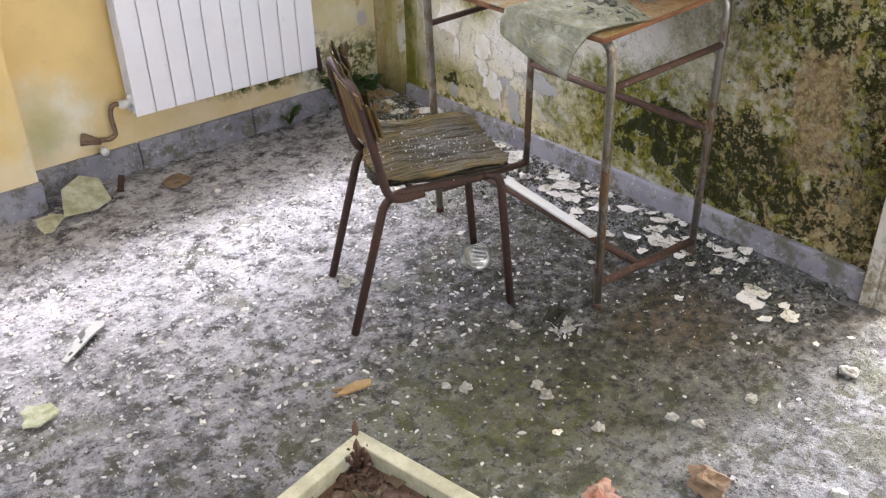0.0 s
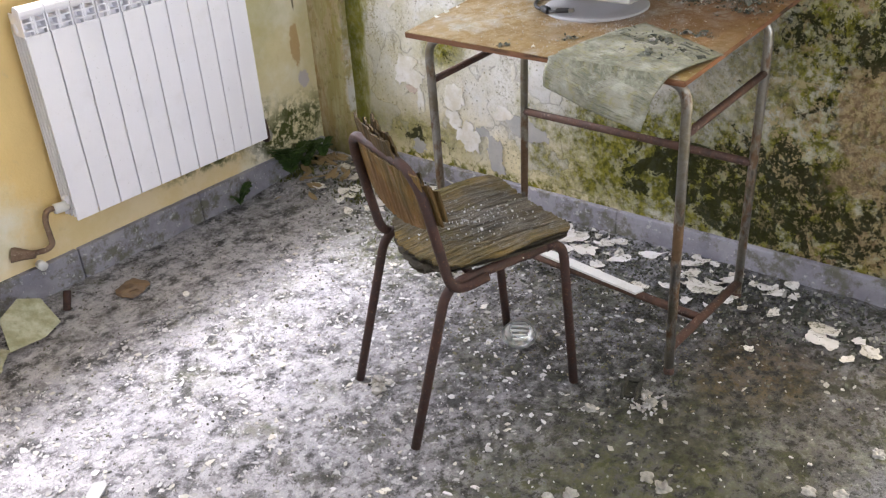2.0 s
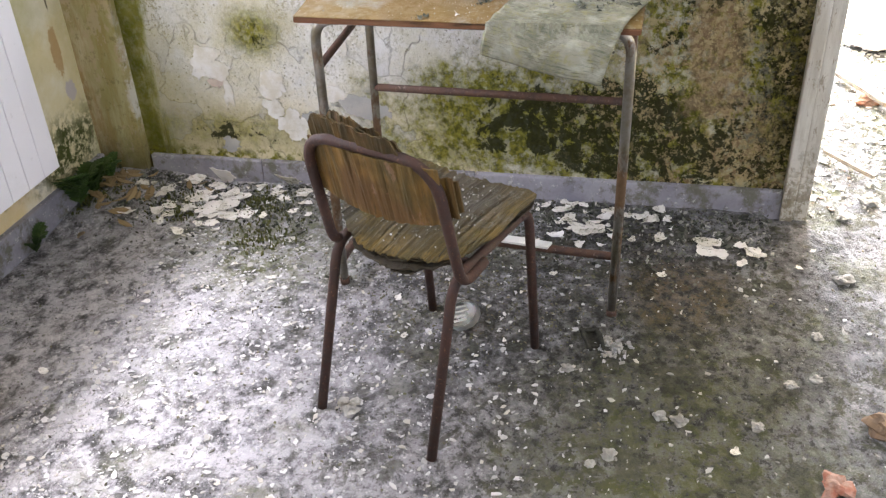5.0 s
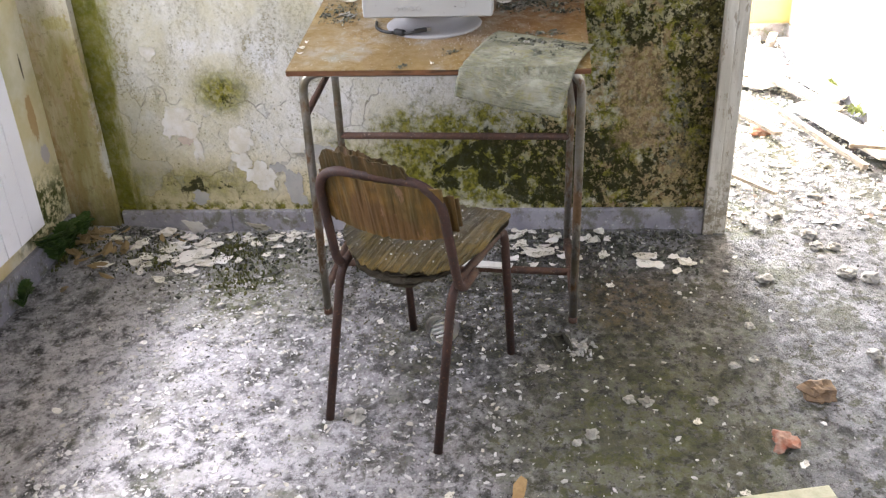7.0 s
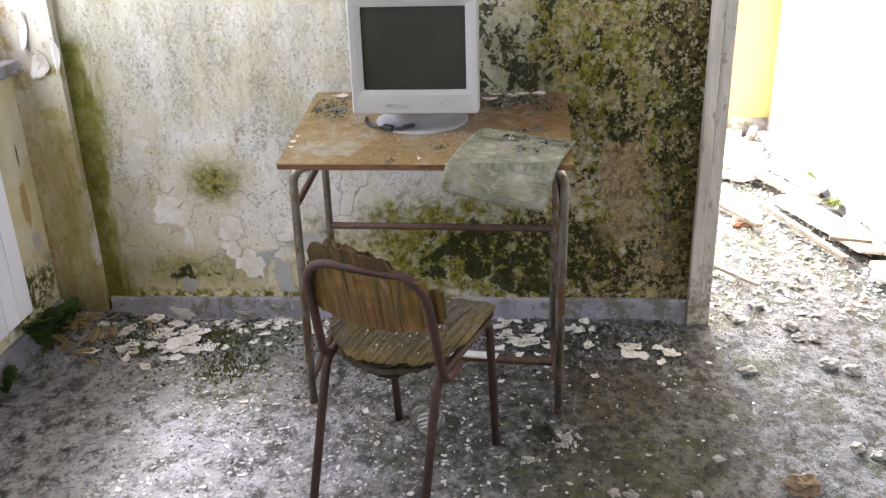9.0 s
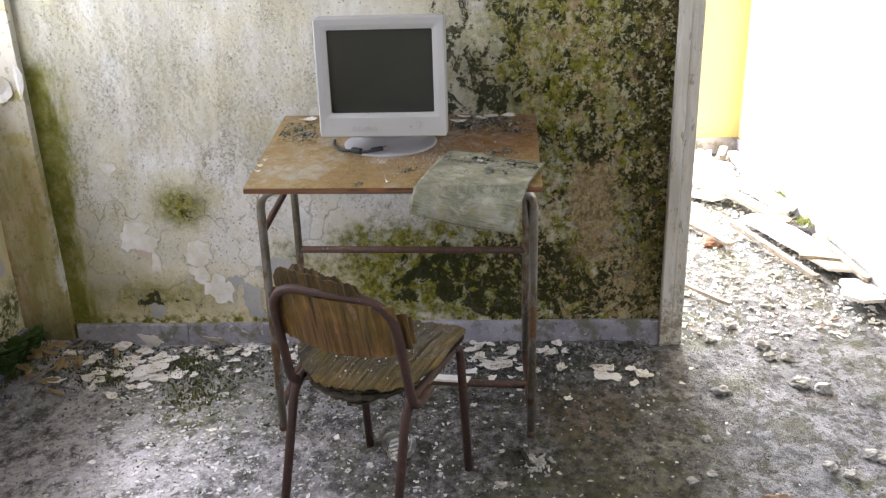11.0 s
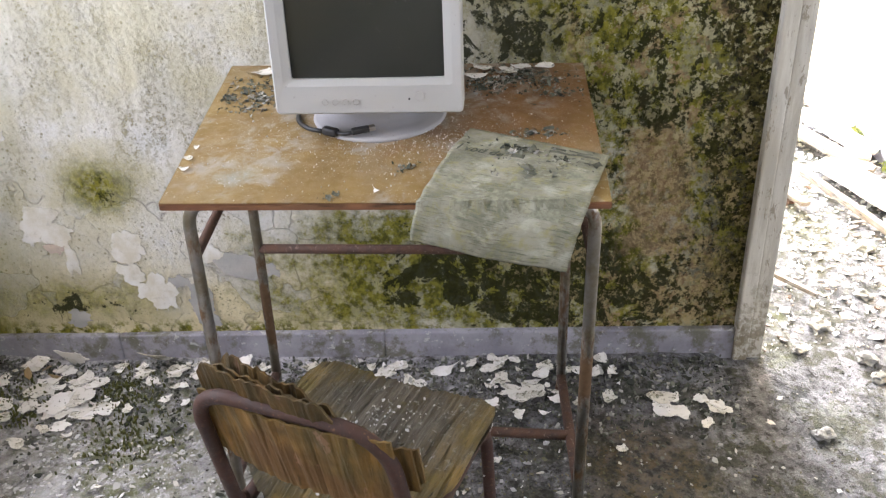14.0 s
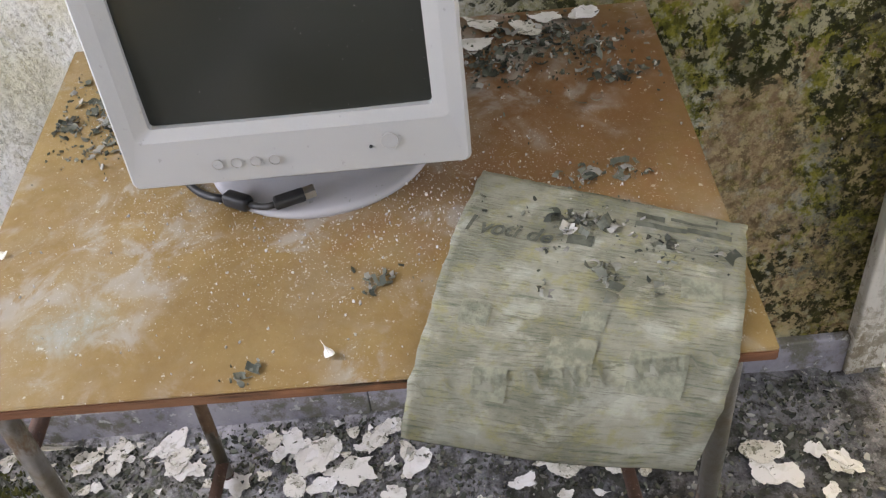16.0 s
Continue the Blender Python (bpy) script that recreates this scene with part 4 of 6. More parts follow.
def desk():
    d = thing("school_desk", "school desk with orange-brown laminate top on rusting tube legs", "desk")
    corner = {(0, 0): (1.432, 1.286), (0, 1): (1.450, 1.998), (1, 0): (2.006, 1.272), (1, 1): (2.036, 2.014)}
    bm = bmesh.new()
    nx, ny = 6, 8
    def at(u, v, dz):
        a = Vector((*corner[0, 0], 0)).lerp(Vector((*corner[0, 1], 0)), v)
        b = Vector((*corner[1, 0], 0)).lerp(Vector((*corner[1, 1], 0)), v)
        p = a.lerp(b, u)
        p.z = place_on(p.x, p.y) + dz
        return p
    def sheet(z0, z1, grow=0.0):
        b = bmesh.new()
        top = [b.verts.new(at(u, v, z1)) for u, v in ((0, 0), (1, 0), (1, 1), (0, 1))]
        low = [b.verts.new(at(u, v, z0)) for u, v in ((0, 0), (1, 0), (1, 1), (0, 1))]
        b.faces.new(top)
        b.faces.new(low[::-1])
        for i in range(4):
            j = (i + 1) % 4
            b.faces.new((low[i], low[j], top[j], top[i]))
        bmesh.ops.bevel(b, geom=b.edges[:], offset=0.0015, segments=2, affect="EDGES")
        return b
    board = part("tabletop", sheet(-0.014, -0.002), M["edge"], d, "chipped plywood desk board")
    me = mesh_of(sheet(-0.002, 0.0), "laminate", M["desktop"])
    lam = new("laminate", me)
    lam.parent = board
    tagged(lam, "dusty orange-brown laminate face")
    # origin of the laminate pattern at the board's middle
    mid = Vector((1.735, 1.645, 0))
    for v in me.vertices:
        v.co -= mid
    lam.location = mid
    R = 0.0110
    feet = {"fl": (1.545, 1.990), "fr": (1.503, 1.306), "bl": (1.912, 1.985), "br": (1.894, 1.306)}
    tops = {"fl": (1.505, 1.975), "fr": (1.485, 1.302), "bl": (1.930, 1.985), "br": (1.905, 1.302)}
    for row in "fb":
        l, r = tops[row + "l"], tops[row + "r"]
        pts = rounded([(*feet[row + "l"], 0.0), (*l, place_on(*l) - 0.014 - R), (*r, place_on(*r) - 0.014 - R), (*feet[row + "r"], 0.0)], 0.055, 8)
        half = len(pts) // 2
        part("leg", tube(bmesh.new(), pts[:half + 1], R, 12), M["chrome"], d, "plated tube leg rusting towards the floor", True)
        part("leg", tube(bmesh.new(), pts[half:], R, 12), M["chrome"], d, "plated tube leg rusting towards the floor", True)
    for s in "lr":
        def on(front, z):
            k = ("f" if front else "b") + s
            t = z / 0.72
            return Vector((feet[k][0] + (tops[k][0] - feet[k][0]) * t, feet[k][1] + (tops[k][1] - feet[k][1]) * t, z))
        part("side_rail", tube(bmesh.new(), [on(True, 0.600), on(False, 0.610)], 0.009, 8), M["rust"], d, "rusty side rail", True)
        part("low_rail", tube(bmesh.new(), [on(True, 0.075), on(False, 0.050)], 0.011, 8), M["rust"], d, "rusty rail near the floor", True)
        if s == "l":
            left_low = on(True, 0.075).lerp(on(False, 0.05), 0.5)
            left_back = on(False, 0.388)
        else:
            right_low = on(True, 0.075).lerp(on(False, 0.05), 0.42)
            right_back = on(False, 0.385)
    bm = bmesh.new()
    tube(bm, [left_back, right_back], 0.011, 8)
    part("back_rail", bm, M["rust"], d, "rusty red-brown rear rail", True)
    part("foot_rail", tube(bmesh.new(), [left_low, right_low], 0.011, 8), M["rust"], d, "rusty foot rail", True)
    for k, (x, y) in feet.items():
        part("foot_cap", tube(bmesh.new(), [(x, y, 0.0), (x, y, 0.02)], 0.0122, 10), M["rust"], d, "", True)
    return d


desk()

# pale strip lying along the foot rail
bm = bmesh.new()
slab(bm, [(-0.215, -0.017), (0.21, -0.015), (0.215, 0.014), (-0.212, 0.017)], 0.006, 0, 0.0)
d = Vector((1.672, 1.468, 0.078)) - Vector((1.735, 1.90, 0.070))
thing("plastic_strip", "dirty white flat strip lying on the desk's foot rail", "strip", pose(1.7035, 1.684, 0.0765, 0, 0, math.degrees(math.atan2(d.y, d.x))), bm=bm, mat=M["white"])


# ---- chair ----
def chair():
    yaw = -22.5
    c = thing("school_chair", "rotting school chair with delaminated plywood on brown rusty tube frame", "chair", pose(1.216, 1.684, 0, 0, 0, yaw))
    R = 0.0105
    for s in (-1, 1):
        off = -0.006
        rail = [(-0.208, s * 0.144, 0.0), (-0.108, s * 0.140 + off, 0.372), (0.176, s * 0.142, 0.385), (0.208, s * 0.144, 0.0)]
        pts = rounded(rail, 0.045, 7)
        h = len(pts) // 2
        part("leg", tube(bmesh.new(), pts[:h + 1], R, 12), M["brown"], c, "", True)
        part("leg", tube(bmesh.new(), pts[h:], R, 12), M["brown"], c, "", True)
    back = rounded([(-0.02, -0.158, 0.370), (-0.105, -0.163, 0.362), (-0.160, -0.152, 0.632), (-0.172, 0.128, 0.636), (-0.112, 0.138, 0.362), (-0.02, 0.146, 0.370)], 0.075, 9)
    part("back_frame", tube(bmesh.new(), back, R, 12), M["brown"], c, "bent brown tube back frame", True)
    for u in (-0.045, 0.14):
        part("cross_bar", tube(bmesh.new(), [(u, -0.14, 0.375), (u, 0.135, 0.375)], 0.008, 8), M["brown"], c, "", True)
    # seat: curling plies, each with its own frayed outline
    rnd = random.Random(5)
    def ply(name, z, thick, shrink, mat, lab, lift, droop=0.0, rear=0.0):
        out = []
        n = 96
        for i in range(n):
            a = 2 * math.pi * i / n
            q = 6 if math.cos(a) > 0 else 2.7
            k = 1 / max(abs(math.cos(a)) ** q + abs(math.sin(a)) ** q, 1e-6) ** (1 / q)
            u, v = 0.048 + 0.165 * k * math.cos(a) - shrink * math.cos(a), 0.006 + (0.166 + 0.014 * math.cos(a)) * k * math.sin(a) - shrink * math.sin(a)
            fray = (-0.016 * abs(noise.noise(Vector((a * 5, z * 400, 1)))) + rnd.uniform(-0.005, 0.003)) if abs(math.sin(a)) < 0.75 else rnd.uniform(-0.004, 0.002)
            u -= rear * max(0, -math.cos(a))
            out.append((u + fray * math.copysign(1, math.cos(a)), v + fray * 0.5 * math.copysign(1, math.sin(a))))
        bm = bmesh.new()
        rings = []
        for f in (1.0, 0.97, 0.92, 0.85, 0.77, 0.68, 0.58, 0.47, 0.36, 0.24, 0.12):
            rings.append([(0.048 + (u - 0.048) * f, 0.006 + (v - 0.006) * f) for u, v in out])
        def h(u, v):
            w = 0.012 * max(0, u - 0.12) / 0.06 * lift + 0.05 * (u - 0.05) - 0.15 * max(0, -0.035 - u) + 0.024 * (v / 0.17) ** 2 * min(1, max(0, 0.10 - u) / 0.2) - 0.055 * (v / 0.19) ** 2 * -0.25 - 0.010 * (1 - (u / 0.2) ** 2)
            w -= droop * max(0, 0.02 - u) / 0.15
            return w + 0.0045 * noise.noise(Vector((u * 7, v * 60, z * 300))) + 0.0025 * noise.noise(Vector((u * 12, v * 150, z * 300))) + 0.005 * noise.noise(Vector((u * 9, v * 9, z * 90)))
        top = [[bm.verts.new((u, v, z + thick + h(u, v))) for u, v in r] for r in rings]
        low = [[bm.verts.new((u, v, z + h(u, v))) for u, v in r] for r in rings[:1]]
        for a, b in zip(top, top[1:]):
            for i in range(n):
                j = (i + 1) % n
                bm.faces.new((a[i], a[j], b[j], b[i]))
        bm.faces.new(top[-1])
        for i in range(n):
            j = (i + 1) % n
            bm.faces.new((low[0][i], low[0][j], top[0][j], top[0][i]))
        bm.faces.new(low[0][::-1])
        return part(name, bm, mat, c, lab)
    ply("seat_ply", 0.386, 0.003, 0.012, M["ply"], "dark lower ply of the seat", -0.5, 0.011, 0.012)
    ply("seat_ply", 0.393, 0.003, 0.006, M["ply"], "dark lower ply of the seat", -0.7, 0.007, 0.012)
    ply("seat_ply", 0.401, 0.003, 0.010, M["ply"], "split middle ply of the seat", -0.9, 0.004, 0.004)

    # top ply: grain strips from rear to front, each ending at its own ragged place
    def top_height(u, v):
        w = 0.04 * (u - 0.05) - 0.14 * max(0, u - 0.10) - 0.17 * max(0, -0.035 - u) + 0.014 * (v / 0.17) ** 2
        w += 0.020 * max(0, min(1, (v - 0.085) / 0.07)) * max(0, min(1, (0.03 - u) / 0.10)) - 0.010 * (1 - (u / 0.2) ** 2)
        w += 0.0050 * noise.noise(Vector((u * 5, v * 75, 3))) + 0.0035 * noise.noise(Vector((u * 9, v * 190, 6))) + 0.006 * noise.noise(Vector((u * 10, v * 10, 1)))
        return 0.413 + w
    bm = bmesh.new()
    nv, nu = 110, 30
    top, low = [], []
    for i in range(nv + 1):
        d = (2 * i / nv - 1) * 0.992
        v = 0.006 + 0.172 * d
        reach_f = 0.158 * (1 - abs(d) ** 7) ** (1 / 7)
        reach_r = 0.168 * (1 - abs(d) ** 2.7) ** (1 / 2.7)
        torn = 0.026 * max(0, noise.noise(Vector((v * 34, 0, 8)))) + 0.010 * abs(noise.noise(Vector((v * 130, 2, 8)))) + rnd.uniform(0, 0.004)
        u0, u1 = 0.048 - reach_r + torn * min(1, reach_r / 0.05), 0.048 + reach_f - 0.010 * abs(noise.noise(Vector((v * 90, 5, 1))))
        a, b = [], []
        for k in range(nu + 1):
            u = u0 + (u1 - u0) * k / nu
            curl = 0.008 * noise.noise(Vector((v * 45, 4, 4))) * max(0, 1 - k / 6)
            z = top_height(u, v) + curl
            a.append(bm.verts.new((u, v, z)))
            b.append(bm.verts.new((u, v, z - 0.003)))
        top.append(a)
        low.append(b)
    for i in range(nv):
        for k in range(nu):
            bm.faces.new((top[i][k], top[i + 1][k], top[i + 1][k + 1], top[i][k + 1]))
            bm.faces.new((low[i][k], low[i][k + 1], low[i + 1][k + 1], low[i + 1][k]))
        for k in (0, nu):
            bm.faces.new((top[i][k], low[i][k], low[i + 1][k], top[i + 1][k]))
    for i in (0, nv):
        for k in range(nu):
            bm.faces.new((top[i][k], top[i][k + 1], low[i][k + 1], low[i][k]))
    part("seat", bm, M["seat"], c, "grey-brown splitting plywood seat")
    # loose splinters lifting off the rear half
    for k in range(16):
        v, u, L = rnd.uniform(-0.13, 0.13), rnd.uniform(-0.08, 0.04), rnd.uniform(0.03, 0.08)
        w, up = rnd.uniform(0.0015, 0.004), rnd.uniform(0.002, 0.010)
        bm = bmesh.new()
        rows = []
        for q in range(6):
            t = q / 5
            uu = u + L * t
            zz = top_height(uu, v) + 0.003 + up * (1 - t) ** 2
            ww = w * (0.35 + 0.65 * math.sin(math.pi * (0.12 + 0.8 * t)))
            rows.append([bm.verts.new((uu, v - ww, zz)), bm.verts.new((uu, v + ww, zz + 0.0006)), bm.verts.new((uu, v + ww, zz - 0.001)), bm.verts.new((uu, v - ww, zz - 0.001))])
        for a, b in zip(rows, rows[1:]):
            for q in range(4):
                bm.faces.new((a[q], a[(q + 1) % 4], b[(q + 1) % 4], b[q]))
        bm.faces.new(rows[0])
        bm.faces.new(rows[-1][::-1])
        part("splinter", bm, M["seat"], c, "lifting splinter of veneer")
    # backrest: curved plies coming apart, ragged above the tube
    def backply(name, u0, v0, v1, lower, upper, mat, lab, bow, seed, lean=0.0):
        bm = bmesh.new()
        nv, nz = 90, 12
        front, rear = [], []
        for i in range(nv + 1):
            t = i / nv
            v = v0 + (v1 - v0) * t
            a, b = lower(t), upper(t)
            q = noise.noise(Vector((t * 24, seed, 0)))
            b += (0.007 if upper(0.5) > 0.64 else 0.002) * q
            a += 0.003 * noise.noise(Vector((t * 20, seed, 7)))
            fr, re = [], []
            for k in range(nz + 1):
                z = a + (b - a) * k / nz
                u = u0 + bow * (1 - (2 * t - 1) ** 2) - (z - 0.55) * 0.22 + 0.0045 * noise.noise(Vector((v * 75, z * 6, seed))) + 0.002 * noise.noise(Vector((v * 190, z * 8, seed)))
                u += lean * max(0, z - 0.60) * (0.4 + 0.6 * t)
                fr.append(bm.verts.new((u, v, z)))
                re.append(bm.verts.new((u - 0.0035, v, z)))
            front.append(fr)
            rear.append(re)
        for g in (front, rear):
            for i in range(nv):
                for k in range(nz):
                    bm.faces.new((g[i][k], g[i + 1][k], g[i + 1][k + 1], g[i][k + 1]))
        for i in range(nv):
            for k in (0, nz):
                bm.faces.new((front[i][k], front[i + 1][k], rear[i + 1][k], rear[i][k]))
        for i in (0, nv):
            for k in range(nz):
                bm.faces.new((front[i][k], front[i][k + 1], rear[i][k + 1], rear[i][k]))
        return part(name, bm, mat, c, lab)
    def step_top(t):
        near = max(0.0, min(1.0, (0.36 - t) / 0.14))
        return 0.676 - 0.030 * max(0, (t - 0.86) / 0.14) ** 3 - 0.062 * near * near * (3 - 2 * near) - (0.006 if t < 0.55 else 0)
    backply("backrest", -0.140, -0.158, 0.126, lambda t: 0.507 - 0.018 * math.sin(t * 3.1), lambda t: 0.626, M["backply"], "ochre weathered plywood backrest", -0.018, 1)
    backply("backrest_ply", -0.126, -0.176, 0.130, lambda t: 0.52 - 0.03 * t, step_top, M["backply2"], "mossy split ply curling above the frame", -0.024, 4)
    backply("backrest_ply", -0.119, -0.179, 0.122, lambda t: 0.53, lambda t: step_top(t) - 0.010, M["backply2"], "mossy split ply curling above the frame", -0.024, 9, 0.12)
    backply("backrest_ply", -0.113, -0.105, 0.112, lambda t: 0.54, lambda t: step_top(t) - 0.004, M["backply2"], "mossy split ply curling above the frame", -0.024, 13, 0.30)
    return c


chair()


# ---- monitor ----
def monitor():
    y0, y1, z0, z1 = 1.514, 1.838, 0.803, 1.100
    yc, zc = (y0 + y1) / 2, (z0 + z1) / 2
    m = thing("crt_monitor", "old pale grey computer monitor with dusty dark screen, round base", "monitor", pose(1.648, yc, zc, 0, 2.0, -1.5))
    w, h = (y1 - y0) / 2, (z1 - z0) / 2
    def ring(bm, x, wy, hz, r, cz=0.0, seg=5):
        out = []
        for sy, sz, a0 in ((1, 1, 0), (-1, 1, 90), (-1, -1, 180), (1, -1, 270)):
            for k in range(seg + 1):
                a = radians(a0 + 90 * k / seg)
                out.append(bm.verts.new((x, sy * (wy - r) + r * math.cos(a), cz + sz * (hz - r) + r * math.sin(a))))
        return out
    def skin(bm, rings):
        for a, b in zip(rings, rings[1:]):
            n = len(a)
            for i in range(n):
                bm.faces.new((a[i], a[(i + 1) % n], b[(i + 1) % n], b[i]))
    # bezel: outer rim, face and the slope down to the glass; the chin is deeper than the brow
    sw, sh, sc = 0.131, 0.103, 0.0155
    bm = bmesh.new()
    skin(bm, [ring(bm, 0.055, w, h, 0.008), ring(bm, 0.004, w, h, 0.008), ring(bm, 0.0, w - 0.003, h - 0.003, 0.006), ring(bm, 0.002, sw + 0.014, sh + 0.012, 0.006, sc), ring(bm, 0.006, sw, sh, 0.004, sc), ring(bm, 0.016, sw, sh, 0.004, sc)])
    bez = part("bezel", bm, M["monitor"], m, "dusty pale grey bezel")
    bm = bmesh.new()
    n = 14
    g = [[bm.verts.new((0.008 + 0.006 * ((2 * i / n - 1) ** 2 + (2 * j / n - 1) ** 2) * 0.5, (2 * i / n - 1) * (sw + 0.001), sc + (2 * j / n - 1) * (sh + 0.001))) for j in range(n + 1)] for i in range(n + 1)]
    for i in range(n):
        for j in range(n):
            bm.faces.new((g[i][j], g[i + 1][j], g[i + 1][j + 1], g[i][j + 1]))
    part("screen", bm, M["screen"], m, "dark dusty glass screen", True)
    bm = bmesh.new()
    rs = [ring(bm, 0.055, w - 0.004, h - 0.004, 0.012), ring(bm, 0.12, w - 0.012, h - 0.012, 0.02, -0.002), ring(bm, 0.22, w * 0.72, h * 0.72, 0.03, -0.01), ring(bm, 0.325, w * 0.56, h * 0.52, 0.03, -0.02)]
    skin(bm, rs)
    bm.faces.new(rs[-1])
    part("rear_case", bm, M["monitor"], m, "tapering rear case")
    def button(y, z, r):
        b = bmesh.new()
        tube(b, [(0.003, y, z), (-0.0006, y, z)], [r, r], 20)
        o = part("button", b, M["monitor"], bez)
        b = bmesh.new()
        pts = [(-0.0008, y + math.cos(a) * r * 1.12, z + math.sin(a) * r * 1.12) for a in (2 * math.pi * k / 24 for k in range(25))]
        tube(b, pts, 0.0004, 5, False)
        part("button_groove", b, M["stone"], bez)
    for k in range(4):
        button(0.075 - k * 0.018, -h + 0.022, 0.0046)
    button(-0.088, -h + 0.031, 0.0075)
    b = bmesh.new()
    tube(b, [(0.001, -0.070, -h + 0.026), (-0.0006, -0.070, -h + 0.026)], 0.0016, 8)
    part("power_light", b, M["dark"], bez)
    # foot: neck and broad disc
    dz = place_on(1.76, yc) - zc
    bm = bmesh.new()
    prof = [(0.124, 0.0), (0.125, 0.006), (0.119, 0.009), (0.100, 0.012), (0.078, 0.018), (0.070, 0.036), (0.085, 0.075)]
    ringv = [[bm.verts.new((0.134 + r * math.cos(a), r * math.sin(a), dz + z - 0.066 * 0.0)) for a in (2 * math.pi * k / 48 for k in range(48))] for r, z in prof]
    for v in (v for r in ringv for v in r):
        v.co.z += (v.co.x - 0.134) * 0.066
    skin(bm, ringv)
    bm.faces.new(ringv[0])
    bm.faces.new(ringv[-1])
    part("base", bm, M["monitor_base"], m, "round grey swivel base", True)
    return m


monitor()


def cable():
    def z(x, y, up=0.005):
        return place_on(x, y) + up
    c = thing("monitor_cable", "black video cable with its plug lying before the monitor", "cable")
    pts = [(1.780, 1.826, z(1.78, 1.826)), (1.735, 1.822, z(1.735, 1.822)), (1.700, 1.795, z(1.700, 1.795)), (1.684, 1.764, z(1.684, 1.764, 0.008))]
    part("cord", tube(bmesh.new(), rounded(pts, 0.03, 5), 0.0042, 8), M["dark"], c, "", True)
    def block(a, b, w, h, r):
        a, b = Vector(a), Vector(b)
        bm = bmesh.new()
        L = (b - a).length
        box(bm, (-w / 2, -h / 2, -L), (w / 2, h / 2, 0), r)
        bmesh.ops.transform(bm, matrix=look(a, b), verts=bm.verts)
        return bm
    part("ferrite", block((1.685, 1.766, z(1.685, 1.766, 0.011)), (1.669, 1.739, z(1.669, 1.739, 0.011)), 0.015, 0.015, 0.004), M["dark"], c, "", True)
    pts = [(1.670, 1.741, z(1.670, 1.741, 0.011)), (1.658, 1.724, z(1.658, 1.724, 0.014)), (1.656, 1.710, z(1.656, 1.710, 0.018))]
    part("cord", tube(bmesh.new(), rounded(pts, 0.012, 5), 0.0035, 8), M["dark"], c, "", True)
    part("plug", block((1.656, 1.712, z(1.656, 1.712, 0.019)), (1.664, 1.681, z(1.664, 1.681, 0.021)), 0.015, 0.010, 0.003), M["dark"], c, "dusty black cable plug")
    part("plug_shell", block((1.664, 1.682, z(1.664, 1.682, 0.021)), (1.667, 1.671, z(1.667, 1.671, 0.022)), 0.013, 0.008, 0.001), M["chrome"], c, "dull metal plug shell")


cable()


